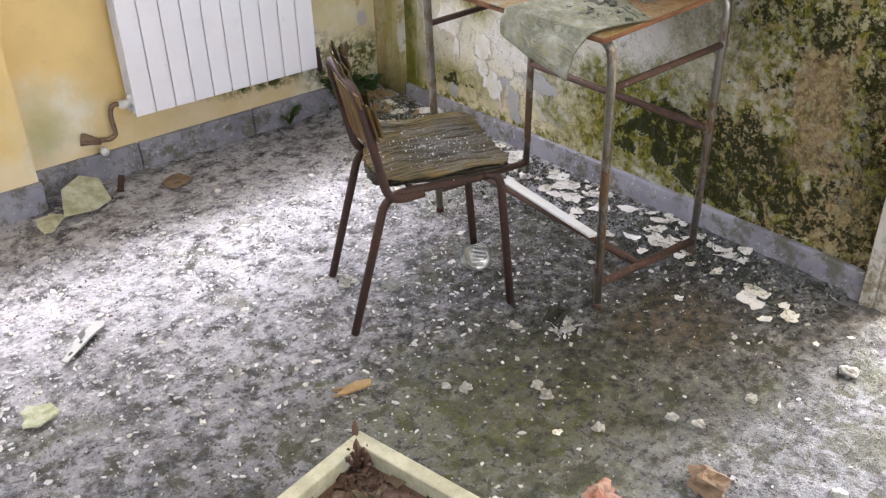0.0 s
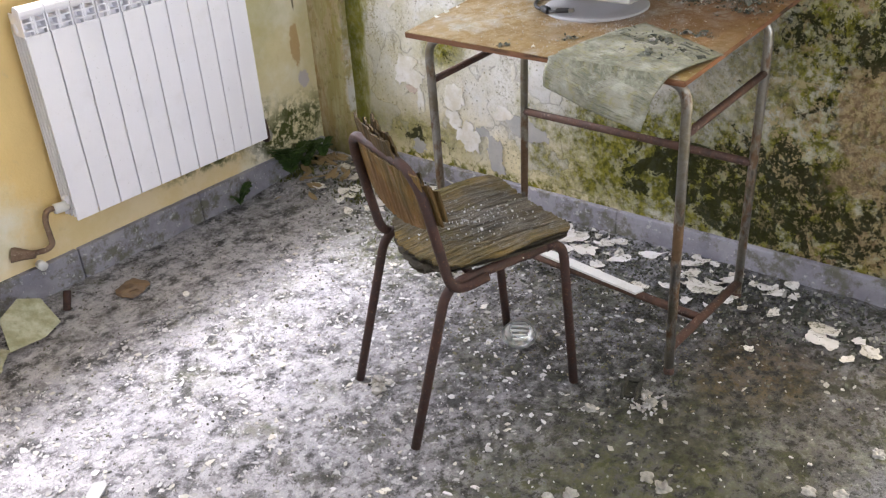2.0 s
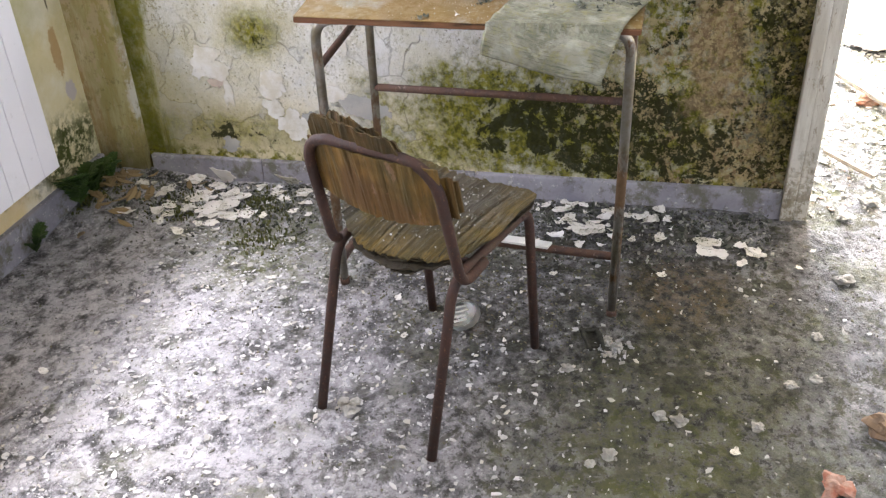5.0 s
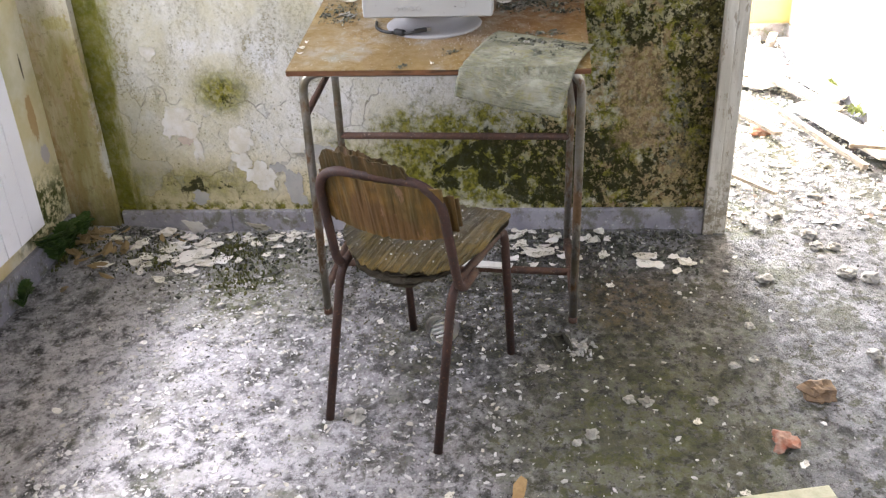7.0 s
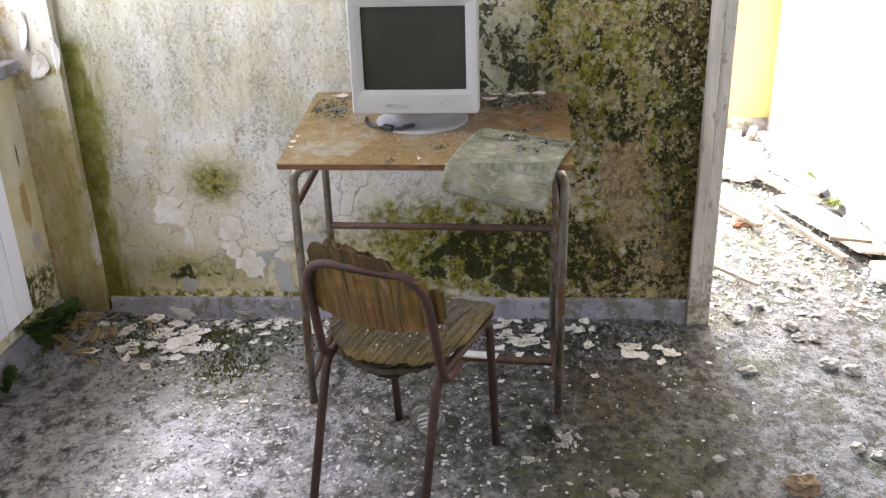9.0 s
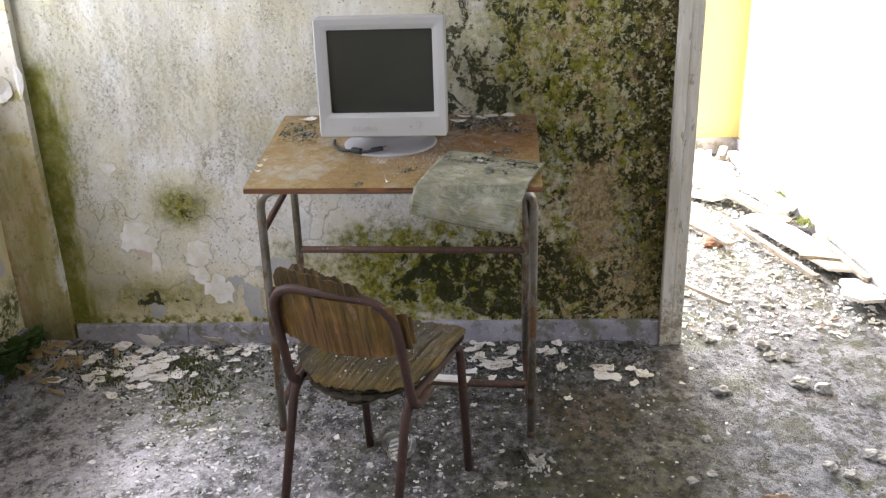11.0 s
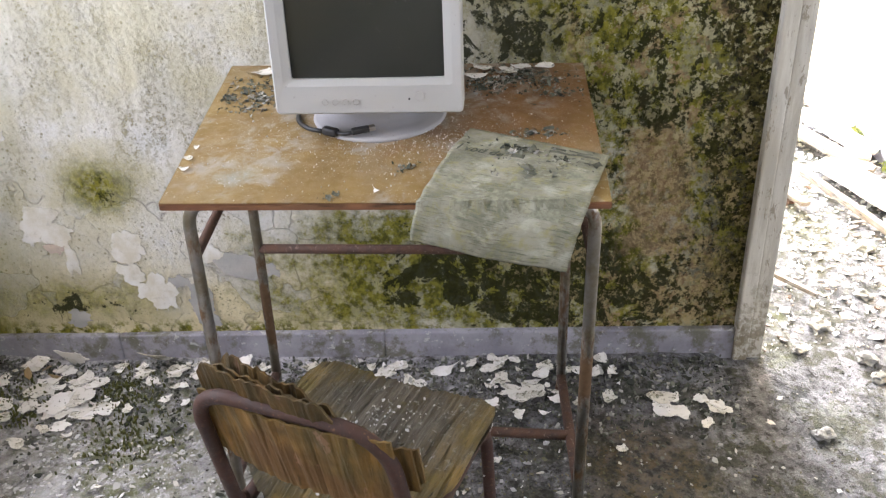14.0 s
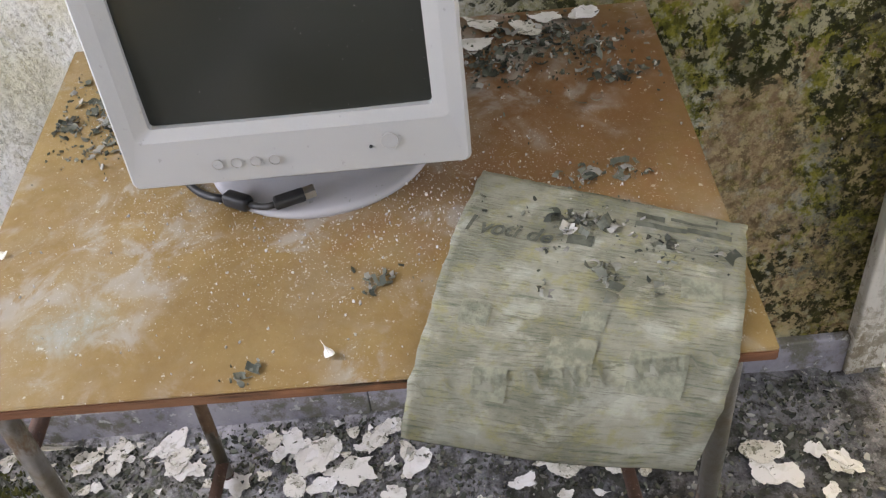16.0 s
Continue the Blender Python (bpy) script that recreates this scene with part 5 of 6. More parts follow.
# ---- radiator ----
def radiator():
    x0, pitch, zb, zt, yf = 0.958, 0.0703, 0.225, 0.815, 2.826
    r = thing("radiator", "white enamelled sectional wall radiator under the window", "radiator")
    for k in range(10):
        a, b = x0 + k * pitch, x0 + (k + 1) * pitch
        sec = part("section", box(bmesh.new(), (a + 0.0015, yf, zb), (b - 0.0015, yf + 0.006, zt - 0.075), 0.002), M["radiator"], r)
        part("web", box(bmesh.new(), (a + 0.028, yf + 0.006, zb + 0.01), (b - 0.028, yf + 0.075, zt - 0.03), 0.003), M["radiator"], sec)
        part("rear_plate", box(bmesh.new(), (a + 0.006, yf + 0.070, zb), (b - 0.006, yf + 0.075, zt - 0.06), 0.002), M["radiator"], sec)
        for d in (0.022, 0.038, 0.054):
            part("fin", box(bmesh.new(), (a + 0.005, yf + d, zb + 0.004), (b - 0.005, yf + d + 0.004, zt - 0.07), 0.001), M["radiator"], sec)
        part("head", tube(bmesh.new(), [(a + 0.001, yf + 0.018, zt - 0.018), (b - 0.001, yf + 0.018, zt - 0.018)], 0.017, 12), M["radiator"], sec)
        for zz in (zt - 0.066, zt - 0.046):
            part("slot_bar", box(bmesh.new(), (a + 0.004, yf + 0.004, zz), (b - 0.004, yf + 0.060, zz + 0.004), 0.001), M["radiator"], sec)
        for xx in (a + 0.002, (a + b) / 2 - 0.002, b - 0.006):
            part("slot_post", box(bmesh.new(), (xx, yf + 0.004, zt - 0.078), (xx + 0.004, yf + 0.06, zt - 0.02), 0.001), M["radiator"], sec)
    part("pipe", tube(bmesh.new(), [(x0, yf + 0.045, zb + 0.05), (x0 + 10 * pitch, yf + 0.045, zb + 0.05)], 0.016, 10), M["radiator"], r, "", True)
    part("pipe", tube(bmesh.new(), [(x0, yf + 0.045, zt - 0.06), (x0 + 10 * pitch, yf + 0.045, zt - 0.06)], 0.016, 10), M["radiator"], r, "", True)
    p = rounded([(0.958, 2.872, 0.262), (0.905, 2.880, 0.268), (0.896, 2.886, 0.235), (0.902, 2.892, 0.160), (0.885, 2.897, 0.148), (0.855, 2.915, 0.145), (0.83, 2.95, 0.15)], 0.03, 5)
    part("supply_pipe", tube(bmesh.new(), p, 0.0080, 10), M["pipe"], r, "bent rusty supply pipe", True)
    p = rounded([(1.658, 2.872, 0.275), (1.690, 2.875, 0.278), (1.700, 2.880, 0.240), (1.712, 2.892, 0.185), (1.735, 2.945, 0.175)], 0.025, 5)
    part("return_pipe", tube(bmesh.new(), p, 0.009, 10), M["brown"], r, "bent rusty return pipe", True)
    bm = tube(bmesh.new(), [(1.722, 2.905, 0.190), (1.735, 2.925, 0.185), (1.745, 2.942, 0.183)], [0.012, 0.019, 0.024], 9)
    part("wall_collar", bm, M["stone"], r, "crumbled grey collar round the pipe")
    bm = tube(bmesh.new(), [(0.850, 2.895, 0.120), (0.850, 2.872, 0.118)], 0.013, 12)
    part("valve_knob", bm, M["white"], r, "white valve cap", True)
    bm = tube(bmesh.new(), [(0.852, 2.905, 0.145), (0.828, 2.93, 0.150), (0.805, 2.945, 0.156)], [0.010, 0.017, 0.024], 9)
    part("valve_body", bm, M["pipe"], r, "corroded valve body")
    bm = tube(bmesh.new(), [(0.962, 2.868, 0.262), (0.925, 2.872, 0.265)], 0.016, 6)
    part("pipe_nut", bm, M["white"], r, "", True)


radiator()


# ---- newspaper on the desk ----
def paper_at(s, t, lift=0.0):
    """A place on the sheet: s across from its left rim, t from the far rim down over the desk's edge."""
    def edge(keys):
        for (t0, a), (t1, b) in zip(keys, keys[1:]):
            if t <= t1:
                return Vector(a).lerp(Vector(b), (t - t0) / (t1 - t0))
        return Vector(keys[-1][1])
    zt = lambda x: 0.737 + (x - 1.44) * 0.066
    left = edge([(0, (1.692, 1.504, zt(1.692))), (0.3, (1.592, 1.541, zt(1.592) + 0.003)), (0.70, (1.462, 1.576, zt(1.462) + 0.004)), (0.80, (1.432, 1.586, 0.733)), (0.9, (1.421, 1.594, 0.708)), (1.0, (1.428, 1.601, 0.672))])
    right = edge([(0, (1.572, 1.272, zt(1.572))), (0.25, (1.510, 1.292, zt(1.51) + 0.004)), (0.45, (1.458, 1.308, zt(1.458) + 0.004)), (0.58, (1.424, 1.322, 0.731)), (0.75, (1.404, 1.337, 0.697)), (1.0, (1.398, 1.357, 0.626))])
    p = left.lerp(right, s)
    p.z += 0.0035 * noise.noise(Vector((s * 3, t * 7, 2))) + 0.0015 * noise.noise(Vector((s * 14, t * 18, 5)))
    p.x -= 0.006 * math.sin(math.pi * s) * max(0, t - 0.6) / 0.4
    if p.x > 1.428:
        p.z = max(p.z, zt(p.x))
    return p + Vector((-0.35, 0, 1)) * lift


def newspaper():
    bm = bmesh.new()
    uvl = bm.loops.layers.uv.new()
    n, k = 36, 44
    rnd = random.Random(2)
    fray = [rnd.uniform(-0.004, 0.004) for _ in range(k + 1)]
    fray2 = [rnd.uniform(-0.006, 0.006) for _ in range(n + 1)]
    def grid_of(lift):
        g = []
        for i in range(n + 1):
            row = []
            for j in range(k + 1):
                s = i / n + (fray[j] if i in (0, n) else 0)
                t = min(1.0, max(0.0, j / k + (fray2[i] if j in (0, k) else 0)))
                row.append(bm.verts.new(paper_at(s, t, lift)))
            g.append(row)
        return g
    top, low = grid_of(0.0022), grid_of(0.0)
    def face(vs, co):
        f = bm.faces.new(vs)
        for l, (i, j) in zip(f.loops, co):
            l[uvl].uv = (i / n * 0.8, j / k)
    for i in range(n):
        for j in range(k):
            q = ((i, j), (i + 1, j), (i + 1, j + 1), (i, j + 1))
            face([top[a][b] for a, b in q], q)
            face([low[a][b] for a, b in q], q)
    for i in range(n):
        for j in (0, k):
            face((top[i][j], top[i + 1][j], low[i + 1][j], low[i][j]), ((i, j), (i + 1, j), (i + 1, j), (i, j)))
    for j in range(k):
        for i in (0, n):
            face((top[i][j], top[i][j + 1], low[i][j + 1], low[i][j]), ((i, j), (i, j + 1), (i, j + 1), (i, j)))
    p = thing("newspaper", "damp greenish-grey newspaper sheet draped over the desk's edge", "newspaper", bm=bm, mat=M["paper"], smooth=True)

    def patch(name, s0, t0, s1, t1, mat, lab="", lift=0.0034):
        b = bmesh.new()
        m = 18
        g = [[b.verts.new(paper_at(s0 + (s1 - s0) * i / m, t0 + (t1 - t0) * j / m, lift)) for j in range(m + 1)] for i in range(m + 1)]
        for i in range(m):
            for j in range(m):
                b.faces.new((g[i][j], g[i + 1][j], g[i + 1][j + 1], g[i][j + 1]))
        part(name, b, mat, p, lab, True)
    # faded headline and picture blocks
    curve = bpy.data.curves.new("headline", "FONT")
    curve.body, curve.size = "I voti de", 1.0
    curve.shear, curve.offset = 0.22, 0.022
    tmp = bpy.data.objects.new("headline", curve)
    scene.collection.objects.link(tmp)
    bpy.context.view_layer.update()
    me = bpy.data.meshes.new_from_object(tmp.evaluated_get(bpy.context.evaluated_depsgraph_get()))
    bpy.data.objects.remove(tmp)
    for v in me.vertices:
        v.co = paper_at(0.03 + v.co.x * 0.095, 0.262 - v.co.y * 0.085, 0.0036)
    me.materials.clear()
    me.materials.append(M["ink"])
    head = new("headline", me)
    head.parent = p
    tagged(head, "faded black headline")
    for s0, s1, t0, t1 in ((0.40, 0.49, 0.205, 0.25), (0.62, 0.72, 0.06, 0.085), (0.62, 0.80, 0.10, 0.12), (0.74, 0.90, 0.055, 0.07), (0.80, 0.95, 0.09, 0.115)):
        patch("print_bar", s0, t0, s1, t1, M["ink"])
    for k2 in range(9):
        patch("print_line", 0.04, 0.285 + k2 * 0.012, 0.24, 0.289 + k2 * 0.012, M["photo"])
    for s0, s1, t0, t1 in ((0.42, 0.57, 0.60, 0.74), (0.20, 0.31, 0.74, 0.82), (0.68, 0.86, 0.62, 0.74), (0.80, 0.93, 0.32, 0.40), (0.10, 0.20, 0.52, 0.60), (0.50, 0.58, 0.50, 0.56)):
        patch("print_block", s0, t0, s1, t1, M["photo"])
    return p


newspaper()


# ---- flakes of lime paint ----
def flake_mesh(seed, rx, ry, curl, thick=0.0018):
    rnd = random.Random(seed)
    bm = bmesh.new()
    def bend(v):
        return Vector((v.x, v.y, v.z + curl * (v.x / rx) ** 2 + 0.3 * curl * math.sin(v.y / ry * 2 + seed)))
    out = torn(rnd, rx * 1.08, ry * 1.08, 6 + seed % 4)
    top = [[bm.verts.new(bend(Vector((x * f, y * f, thick)))) for x, y in out] for f in (1.0, 0.6, 0.25)]
    low = [bm.verts.new(bend(Vector((x, y, 0)))) for x, y in out]
    n = len(out)
    for a, b in zip(top, top[1:]):
        for i in range(n):
            bm.faces.new((a[i], a[(i + 1) % n], b[(i + 1) % n], b[i]))
    bm.faces.new(top[-1])
    for i in range(n):
        bm.faces.new((low[i], low[(i + 1) % n], top[0][(i + 1) % n], top[0][i]))
    bm.faces.new(low[::-1])
    return mesh_of(bm, "paint_flake", M["flake"])


FLAKES = [flake_mesh(k, 0.026 + 0.004 * (k % 3), 0.018 + 0.003 * (k % 4), 0.0012 + 0.0011 * (k % 5), 0.0013) for k in range(16)]


def flake(x, y, size=1.0, k=0, turn=0.0, tilt=0.0, z=None, flat=1.0):
    ob = new("paint_flake", FLAKES[k % 16])
    ob.matrix_world = pose(x, y, (ground_height(x, y) + 0.003 if z is None else z) + 0.002 + 0.012 * abs(math.sin(radians(tilt))), tilt, 0, turn) @ Matrix.Diagonal((size, size, flat, 1))
    return tagged(ob, "curled white flake of fallen wall paint", "paint flake", "fallen paint flakes")


rnd = random.Random(11)
for x, y, s in ((1.886, 2.505, 2.5), (1.965, 2.35, 1.3), (1.975, 2.097, 2.0), (1.927, 2.072, 1.2), (1.975, 1.916, 0.8), (1.97, 1.874, 1.2), (1.965, 1.752, 1.7), (1.975, 1.690, 1.4), (1.965, 1.586, 1.1), (1.924, 1.789, 2.4),
                (1.872, 1.862, 0.8), (1.903, 1.655, 1.0), (1.843, 1.692, 0.8), (1.97, 1.462, 1.2), (1.848, 1.471, 0.8), (1.878, 1.41, 1.2), (1.887, 1.371, 1.2), (1.931, 1.447, 0.9), (1.97, 1.333, 0.8), (1.955, 1.262, 0.9), (1.945, 1.225, 0.9),
                (1.838, 1.070, 1.6), (1.815, 1.050, 1.2), (1.838, 0.968, 1.4), (1.857, 2.406, 2.1), (1.829, 1.967, 0.7), (1.865, 2.249, 0.7), (1.909, 2.565, 1.6), (1.777, 2.475, 1.1), (1.533, 2.191, 0.6), (1.894, 1.971, 1.0), (1.95, 2.45, 1.5),
                (1.965, 2.27, 1.4), (1.97, 2.19, 1.3), (1.93, 2.30, 1.0), (1.80, 2.62, 0.8), (1.72, 2.55, 0.7), (1.985, 2.62, 1.0), (1.77, 0.99, 0.5)):
    if s < 1.25:
        flake(x, y, s, rnd.randrange(16), rnd.uniform(0, 360), rnd.uniform(-5, 5))
        continue
    # a large flake has broken into a few that still lie together
    for k in range(3):
        a, q = rnd.uniform(0, 6.28) + k * 2.1, 0.013 * s
        flake(min(1.985, x + q * math.cos(a)), y + 1.3 * q * math.sin(a), s * rnd.uniform(0.45, 0.78), rnd.randrange(16), rnd.uniform(0, 360), rnd.uniform(-6, 6))
for _ in range(130):
    y = rnd.uniform(1.15, 2.78)
    x = 2.0 - abs(rnd.gauss(0, 0.12))
    flake(x, y, 0.18 + 0.75 * rnd.random() ** 2, rnd.randrange(16), rnd.uniform(0, 360), rnd.uniform(-12, 12))
for _ in range(38):
    flake(rnd.uniform(0.35, 1.9), rnd.uniform(0.7, 2.7), rnd.uniform(0.15, 0.45), rnd.randrange(16), rnd.uniform(0, 360), rnd.uniform(-10, 10))
# two flakes leaning on the skirting
for y, t in ((2.515, 62), (2.30, 48)):
    o = flake(1.985, y, 1.5, 3, 80, t)
    o.location.z = 0.045


def chips(name, n, where, size, mat, label, category, height, seed, thick=(0.0008, 0.003), tilt=0.22):
    """Many small bits of a kind in one mesh, lying on the surface that height() gives."""
    r = np.random.RandomState(seed)
    verts, faces = [], []
    for _ in range(n):
        x, y = where(r)
        s = size[0] + (size[1] - size[0]) * r.random_sample() ** 2.4
        k = 5
        a = np.sort(r.random_sample(k)) * 0.55 + np.arange(k)
        a = a * 2 * math.pi / k + r.random_sample() * 6.28
        rad = s * (0.6 + 0.7 * r.random_sample(k))
        fx, fy = r.normal(0, tilt, 2)
        th = thick[0] + (thick[1] - thick[0]) * r.random_sample()
        st = 0.30 + 0.55 * r.random_sample()
        ca, sa = math.cos(a[0] * 3), math.sin(a[0] * 3)
        px, py = rad * np.cos(a), rad * np.sin(a) * st
        px, py = px * ca - py * sa, px * sa + py * ca
        z0 = height(x, y) + 0.3 * s * (abs(fx) + abs(fy))
        b = len(verts)
        for h in (th, -0.001):
            verts.extend((x + px[i], y + py[i], z0 + h + fx * px[i] + fy * py[i]) for i in range(k))
        faces.append(tuple(range(b, b + k)))
        faces.extend((b + k + i, b + k + (i + 1) % k, b + (i + 1) % k, b + i) for i in range(k))
    me = bpy.data.meshes.new(name)
    me.from_pydata(verts, [], faces)
    me.materials.append(mat)
    return tagged(new(name, me), label, category, kind="stuff")


def curls(name, n, where, size, mat, label, category, height, seed):
    """Curled strips of old paint in one mesh, each a bent sheet with thickness."""
    r = np.random.RandomState(seed)
    verts, faces = [], []
    m = 5
    for _ in range(n):
        x, y = where(r)
        L = size[0] + (size[1] - size[0]) * r.random_sample() ** 1.6
        w, bend = L * r.uniform(0.25, 0.75), r.uniform(0.5, 2.6)
        turn, tip, skew = r.uniform(0, 6.28), r.normal(0, 0.35), r.uniform(-0.4, 0.4)
        rad = L / bend
        z0 = height(x, y)
        b = len(verts)
        ct, st, cp, sp = math.cos(turn), math.sin(turn), math.cos(tip), math.sin(tip)
        up = r.random_sample() < 0.6
        for layer in (0.0, 0.0007):
            for i in range(m):
                a = bend * (i / (m - 1) - 0.5)
                px, pz = rad * math.sin(a), rad * (1 - math.cos(a))
                if not up:
                    pz = rad * (1 - math.cos(bend / 2)) - pz
                ww = w * (0.55 + 0.45 * r.random_sample())
                for side in (-0.5, 0.5):
                    py = ww * side + skew * px
                    qy, qz = py * cp - pz * sp, py * sp + pz * cp + abs(sp) * w * 0.5
                    verts.append((x + px * ct - qy * st, y + px * st + qy * ct, z0 + qz + layer))
        lay = 2 * m
        for i in range(m - 1):
            p, q = b + 2 * i, b + lay + 2 * i
            faces += [(p, p + 2, p + 3, p + 1), (q, q + 1, q + 3, q + 2), (p, q, q + 2, p + 2), (p + 1, p + 3, q + 3, q + 1)]
        e, g = b + lay - 2, b + 2 * lay - 2
        faces += [(b, b + 1, b + lay + 1, b + lay), (e, g, g + 1, e + 1)]
    me = bpy.data.meshes.new(name)
    me.from_pydata(verts, [], faces)
    me.materials.append(mat)
    return tagged(new(name, me), label, category, kind="stuff")


CHIP_PALE = mat_chips("pale_chips", ((0.0, (0.62, 0.61, 0.62)), (0.4, (0.50, 0.495, 0.50)), (0.7, (0.32, 0.315, 0.31)), (1.0, (0.56, 0.53, 0.47))))
CHIP_GREY = mat_chips("grey_grit", ((0.0, (0.42, 0.41, 0.39)), (0.15, (0.30, 0.295, 0.28)), (0.6, (0.20, 0.195, 0.18)), (1.0, (0.13, 0.13, 0.11))))
CHIP_DARK = mat_chips("dark_grit", ((0.0, (0.05, 0.05, 0.045)), (0.5, (0.095, 0.095, 0.082)), (0.8, (0.13, 0.13, 0.075)), (1.0, (0.18, 0.155, 0.11))))
CHIP_GREEN = mat_chips("green_flakes", ((0.0, (0.030, 0.033, 0.028)), (0.40, (0.085, 0.092, 0.072)), (0.72, (0.17, 0.175, 0.145)), (0.86, (0.44, 0.43, 0.40)), (1.0, (0.05, 0.05, 0.04))))
CHIP_NEXT = mat_chips("bright_rubble", ((0.0, (0.76, 0.75, 0.74)), (0.7, (0.66, 0.65, 0.63)), (0.93, (0.45, 0.41, 0.37)), (1.0, (0.20, 0.13, 0.10))))


def on_floor(r):
    return r.uniform(0.15, 2.0), r.uniform(0.3, 2.9)


def near_window(r):
    return r.uniform(0.15, 1.75), 2.55 - abs(r.normal(0, 0.62))


def by_wall(r):
    return 2.01 - abs(r.normal(0, 0.14)), r.uniform(0.9, 2.8)


def under_desk(r):
    return 1.62 + r.normal(0, 0.22), 1.62 + r.normal(0, 0.30)


chips("grey_chips", 2200, on_floor, (0.0012, 0.006), CHIP_GREY, "small pale chips of plaster strewn over the floor", "plaster chips", ground_height, 1)
chips("pale_chips", 5200, near_window, (0.0016, 0.0105), CHIP_PALE, "pale chips of plaster strewn near the window", "plaster chips", ground_height, 2, (0.0005, 0.002), 0.14)
chips("dark_grit", 3000, on_floor, (0.0012, 0.0045), CHIP_DARK, "dark grit and crumbs strewn over the floor", "grit", ground_height, 3, (0.0008, 0.003), 0.3)
chips("dark_grit", 3600, under_desk, (0.0015, 0.006), CHIP_DARK, "dark grit gathered under the desk", "grit", ground_height, 4, (0.0006, 0.0025), 0.25)
chips("grey_chips", 4500, by_wall, (0.0015, 0.009), CHIP_GREEN, "grey-green paint crumbs along the wall", "paint crumbs", ground_height, 5, (0.001, 0.004), 0.4)
chips("bright_rubble", 6000, lambda r: (r.uniform(2.05, 4.2), r.uniform(0.08, 1.4)), (0.003, 0.018), CHIP_NEXT, "pale rubble crumbs over the next room's floor", "rubble", ground_height, 6, (0.001, 0.005), 0.22)
# bits on the desk
desk_z = lambda x, y: place_on(x, y) + 0.001
chips("desk_dust", 350, lambda r: (r.uniform(1.46, 1.98), r.uniform(1.30, 1.98)), (0.0004, 0.0018), CHIP_PALE, "white dust crumbs on the desk top", "dust", desk_z, 7, (0.0004, 0.0012))
chips("desk_dust", 500, lambda r: (1.66 + r.normal(0, 0.05), 1.60 + r.normal(0, 0.12)), (0.0004, 0.0015), CHIP_PALE, "white dust crumbs before the monitor", "dust", desk_z, 8, (0.0004, 0.0012))
def heap(cx, cy, sx, sy):
    return lambda r: (min(2.0, cx + r.normal(0, sx)), min(1.99, max(1.29, cy + r.normal(0, sy))))
HEAPS = ((1.895, 1.945, 0.035, 0.022, 45), (1.855, 1.975, 0.008, 0.012, 12), (1.80, 1.935, 0.010, 0.018, 14), (1.850, 1.915, 0.016, 0.012, 26), (1.895, 1.480, 0.016, 0.020, 42), (1.925, 1.400, 0.022, 0.040, 55), (1.955, 1.44, 0.02, 0.045, 40),
         (1.845, 1.340, 0.010, 0.020, 20), (1.905, 1.36, 0.018, 0.016, 22), (1.674, 1.400, 0.008, 0.014, 9), (1.673, 1.353, 0.008, 0.014, 9), (1.556, 1.615, 0.008, 0.008, 7), (1.458, 1.719, 0.004, 0.008, 5), (1.84, 1.43, 0.03, 0.05, 10))
for i, (cx, cy, sx, sy, n) in enumerate(HEAPS):
    curls("curled_flakes", n, heap(cx, cy, sx, sy), (0.004, 0.020), CHIP_GREEN, "grey-green curled paint flakes heaped on the desk", "paint flakes", lambda x, y: place_on(x, y) + 0.001, 20 + i)
    chips("paint_crumbs", n * 3, heap(cx, cy, sx * 1.5, sy * 1.5), (0.0006, 0.004), CHIP_GREEN, "grey-green paint crumbs round the curled flakes", "paint crumbs", desk_z, 120 + i, (0.0004, 0.0015), 0.4)
for x, y, s, k in ((1.985, 1.483, 0.9, 1), (1.965, 1.43, 0.9, 4), (1.985, 1.355, 0.7, 7), (1.94, 1.49, 0.7, 2), (1.985, 1.40, 0.6, 5), (1.985, 1.935, 0.8, 3), (1.56, 1.985, 0.26, 2), (1.60, 1.99, 0.3, 6), (1.64, 1.985, 0.22, 9), (1.472, 1.653, 0.26, 8)):
    flake(x, y, s, k, k * 50, 3, place_on(x, y), 0.8)
# crumbs on the sheet
def on_sheet(r):
    p = paper_at(min(0.95, max(0.05, r.normal(0.55, 0.22))), min(0.5, abs(r.normal(0.2, 0.10))))
    return p.x, p.y
def sheet_spot(s0, t0, spread):
    def where(r):
        p = paper_at(s0 + r.normal(0, spread), max(0.02, t0 + r.normal(0, spread * 0.7)))
        return p.x, p.y
    return where
sheet_z = lambda x, y: place_on(x, y) + 0.007
chips("paint_crumbs", 160, on_sheet, (0.0008, 0.004), CHIP_GREEN, "grey-green paint crumbs on the newspaper", "paint crumbs", sheet_z, 40, (0.0006, 0.002), 0.5)
for i, (s0, t0, spread, n) in enumerate(((0.42, 0.15, 0.05, 14), (0.52, 0.13, 0.04, 12), (0.76, 0.17, 0.025, 9), (0.76, 0.26, 0.03, 6), (0.93, 0.18, 0.03, 8), (0.54, 0.33, 0.03, 8), (0.58, 0.36, 0.03, 5), (0.34, 0.30, 0.015, 3), (0.36, 0.45, 0.02, 3), (0.58, 0.44, 0.015, 4), (0.74, 0.38, 0.02, 4))):
    curls("curled_flakes", n * 2, sheet_spot(s0, t0, spread), (0.004, 0.019), CHIP_GREEN, "curled green-grey paint flakes on the newspaper", "paint flakes", sheet_z, 140 + i)
# crumbs on the seat
chips("seat_dust", 190, lambda r: (1.27 + r.normal(0, 0.06), 1.665 + r.normal(0, 0.06)), (0.0008, 0.004), CHIP_PALE, "white crumbs on the chair seat", "dust", lambda x, y: 0.4085, 41, (0.0005, 0.002))


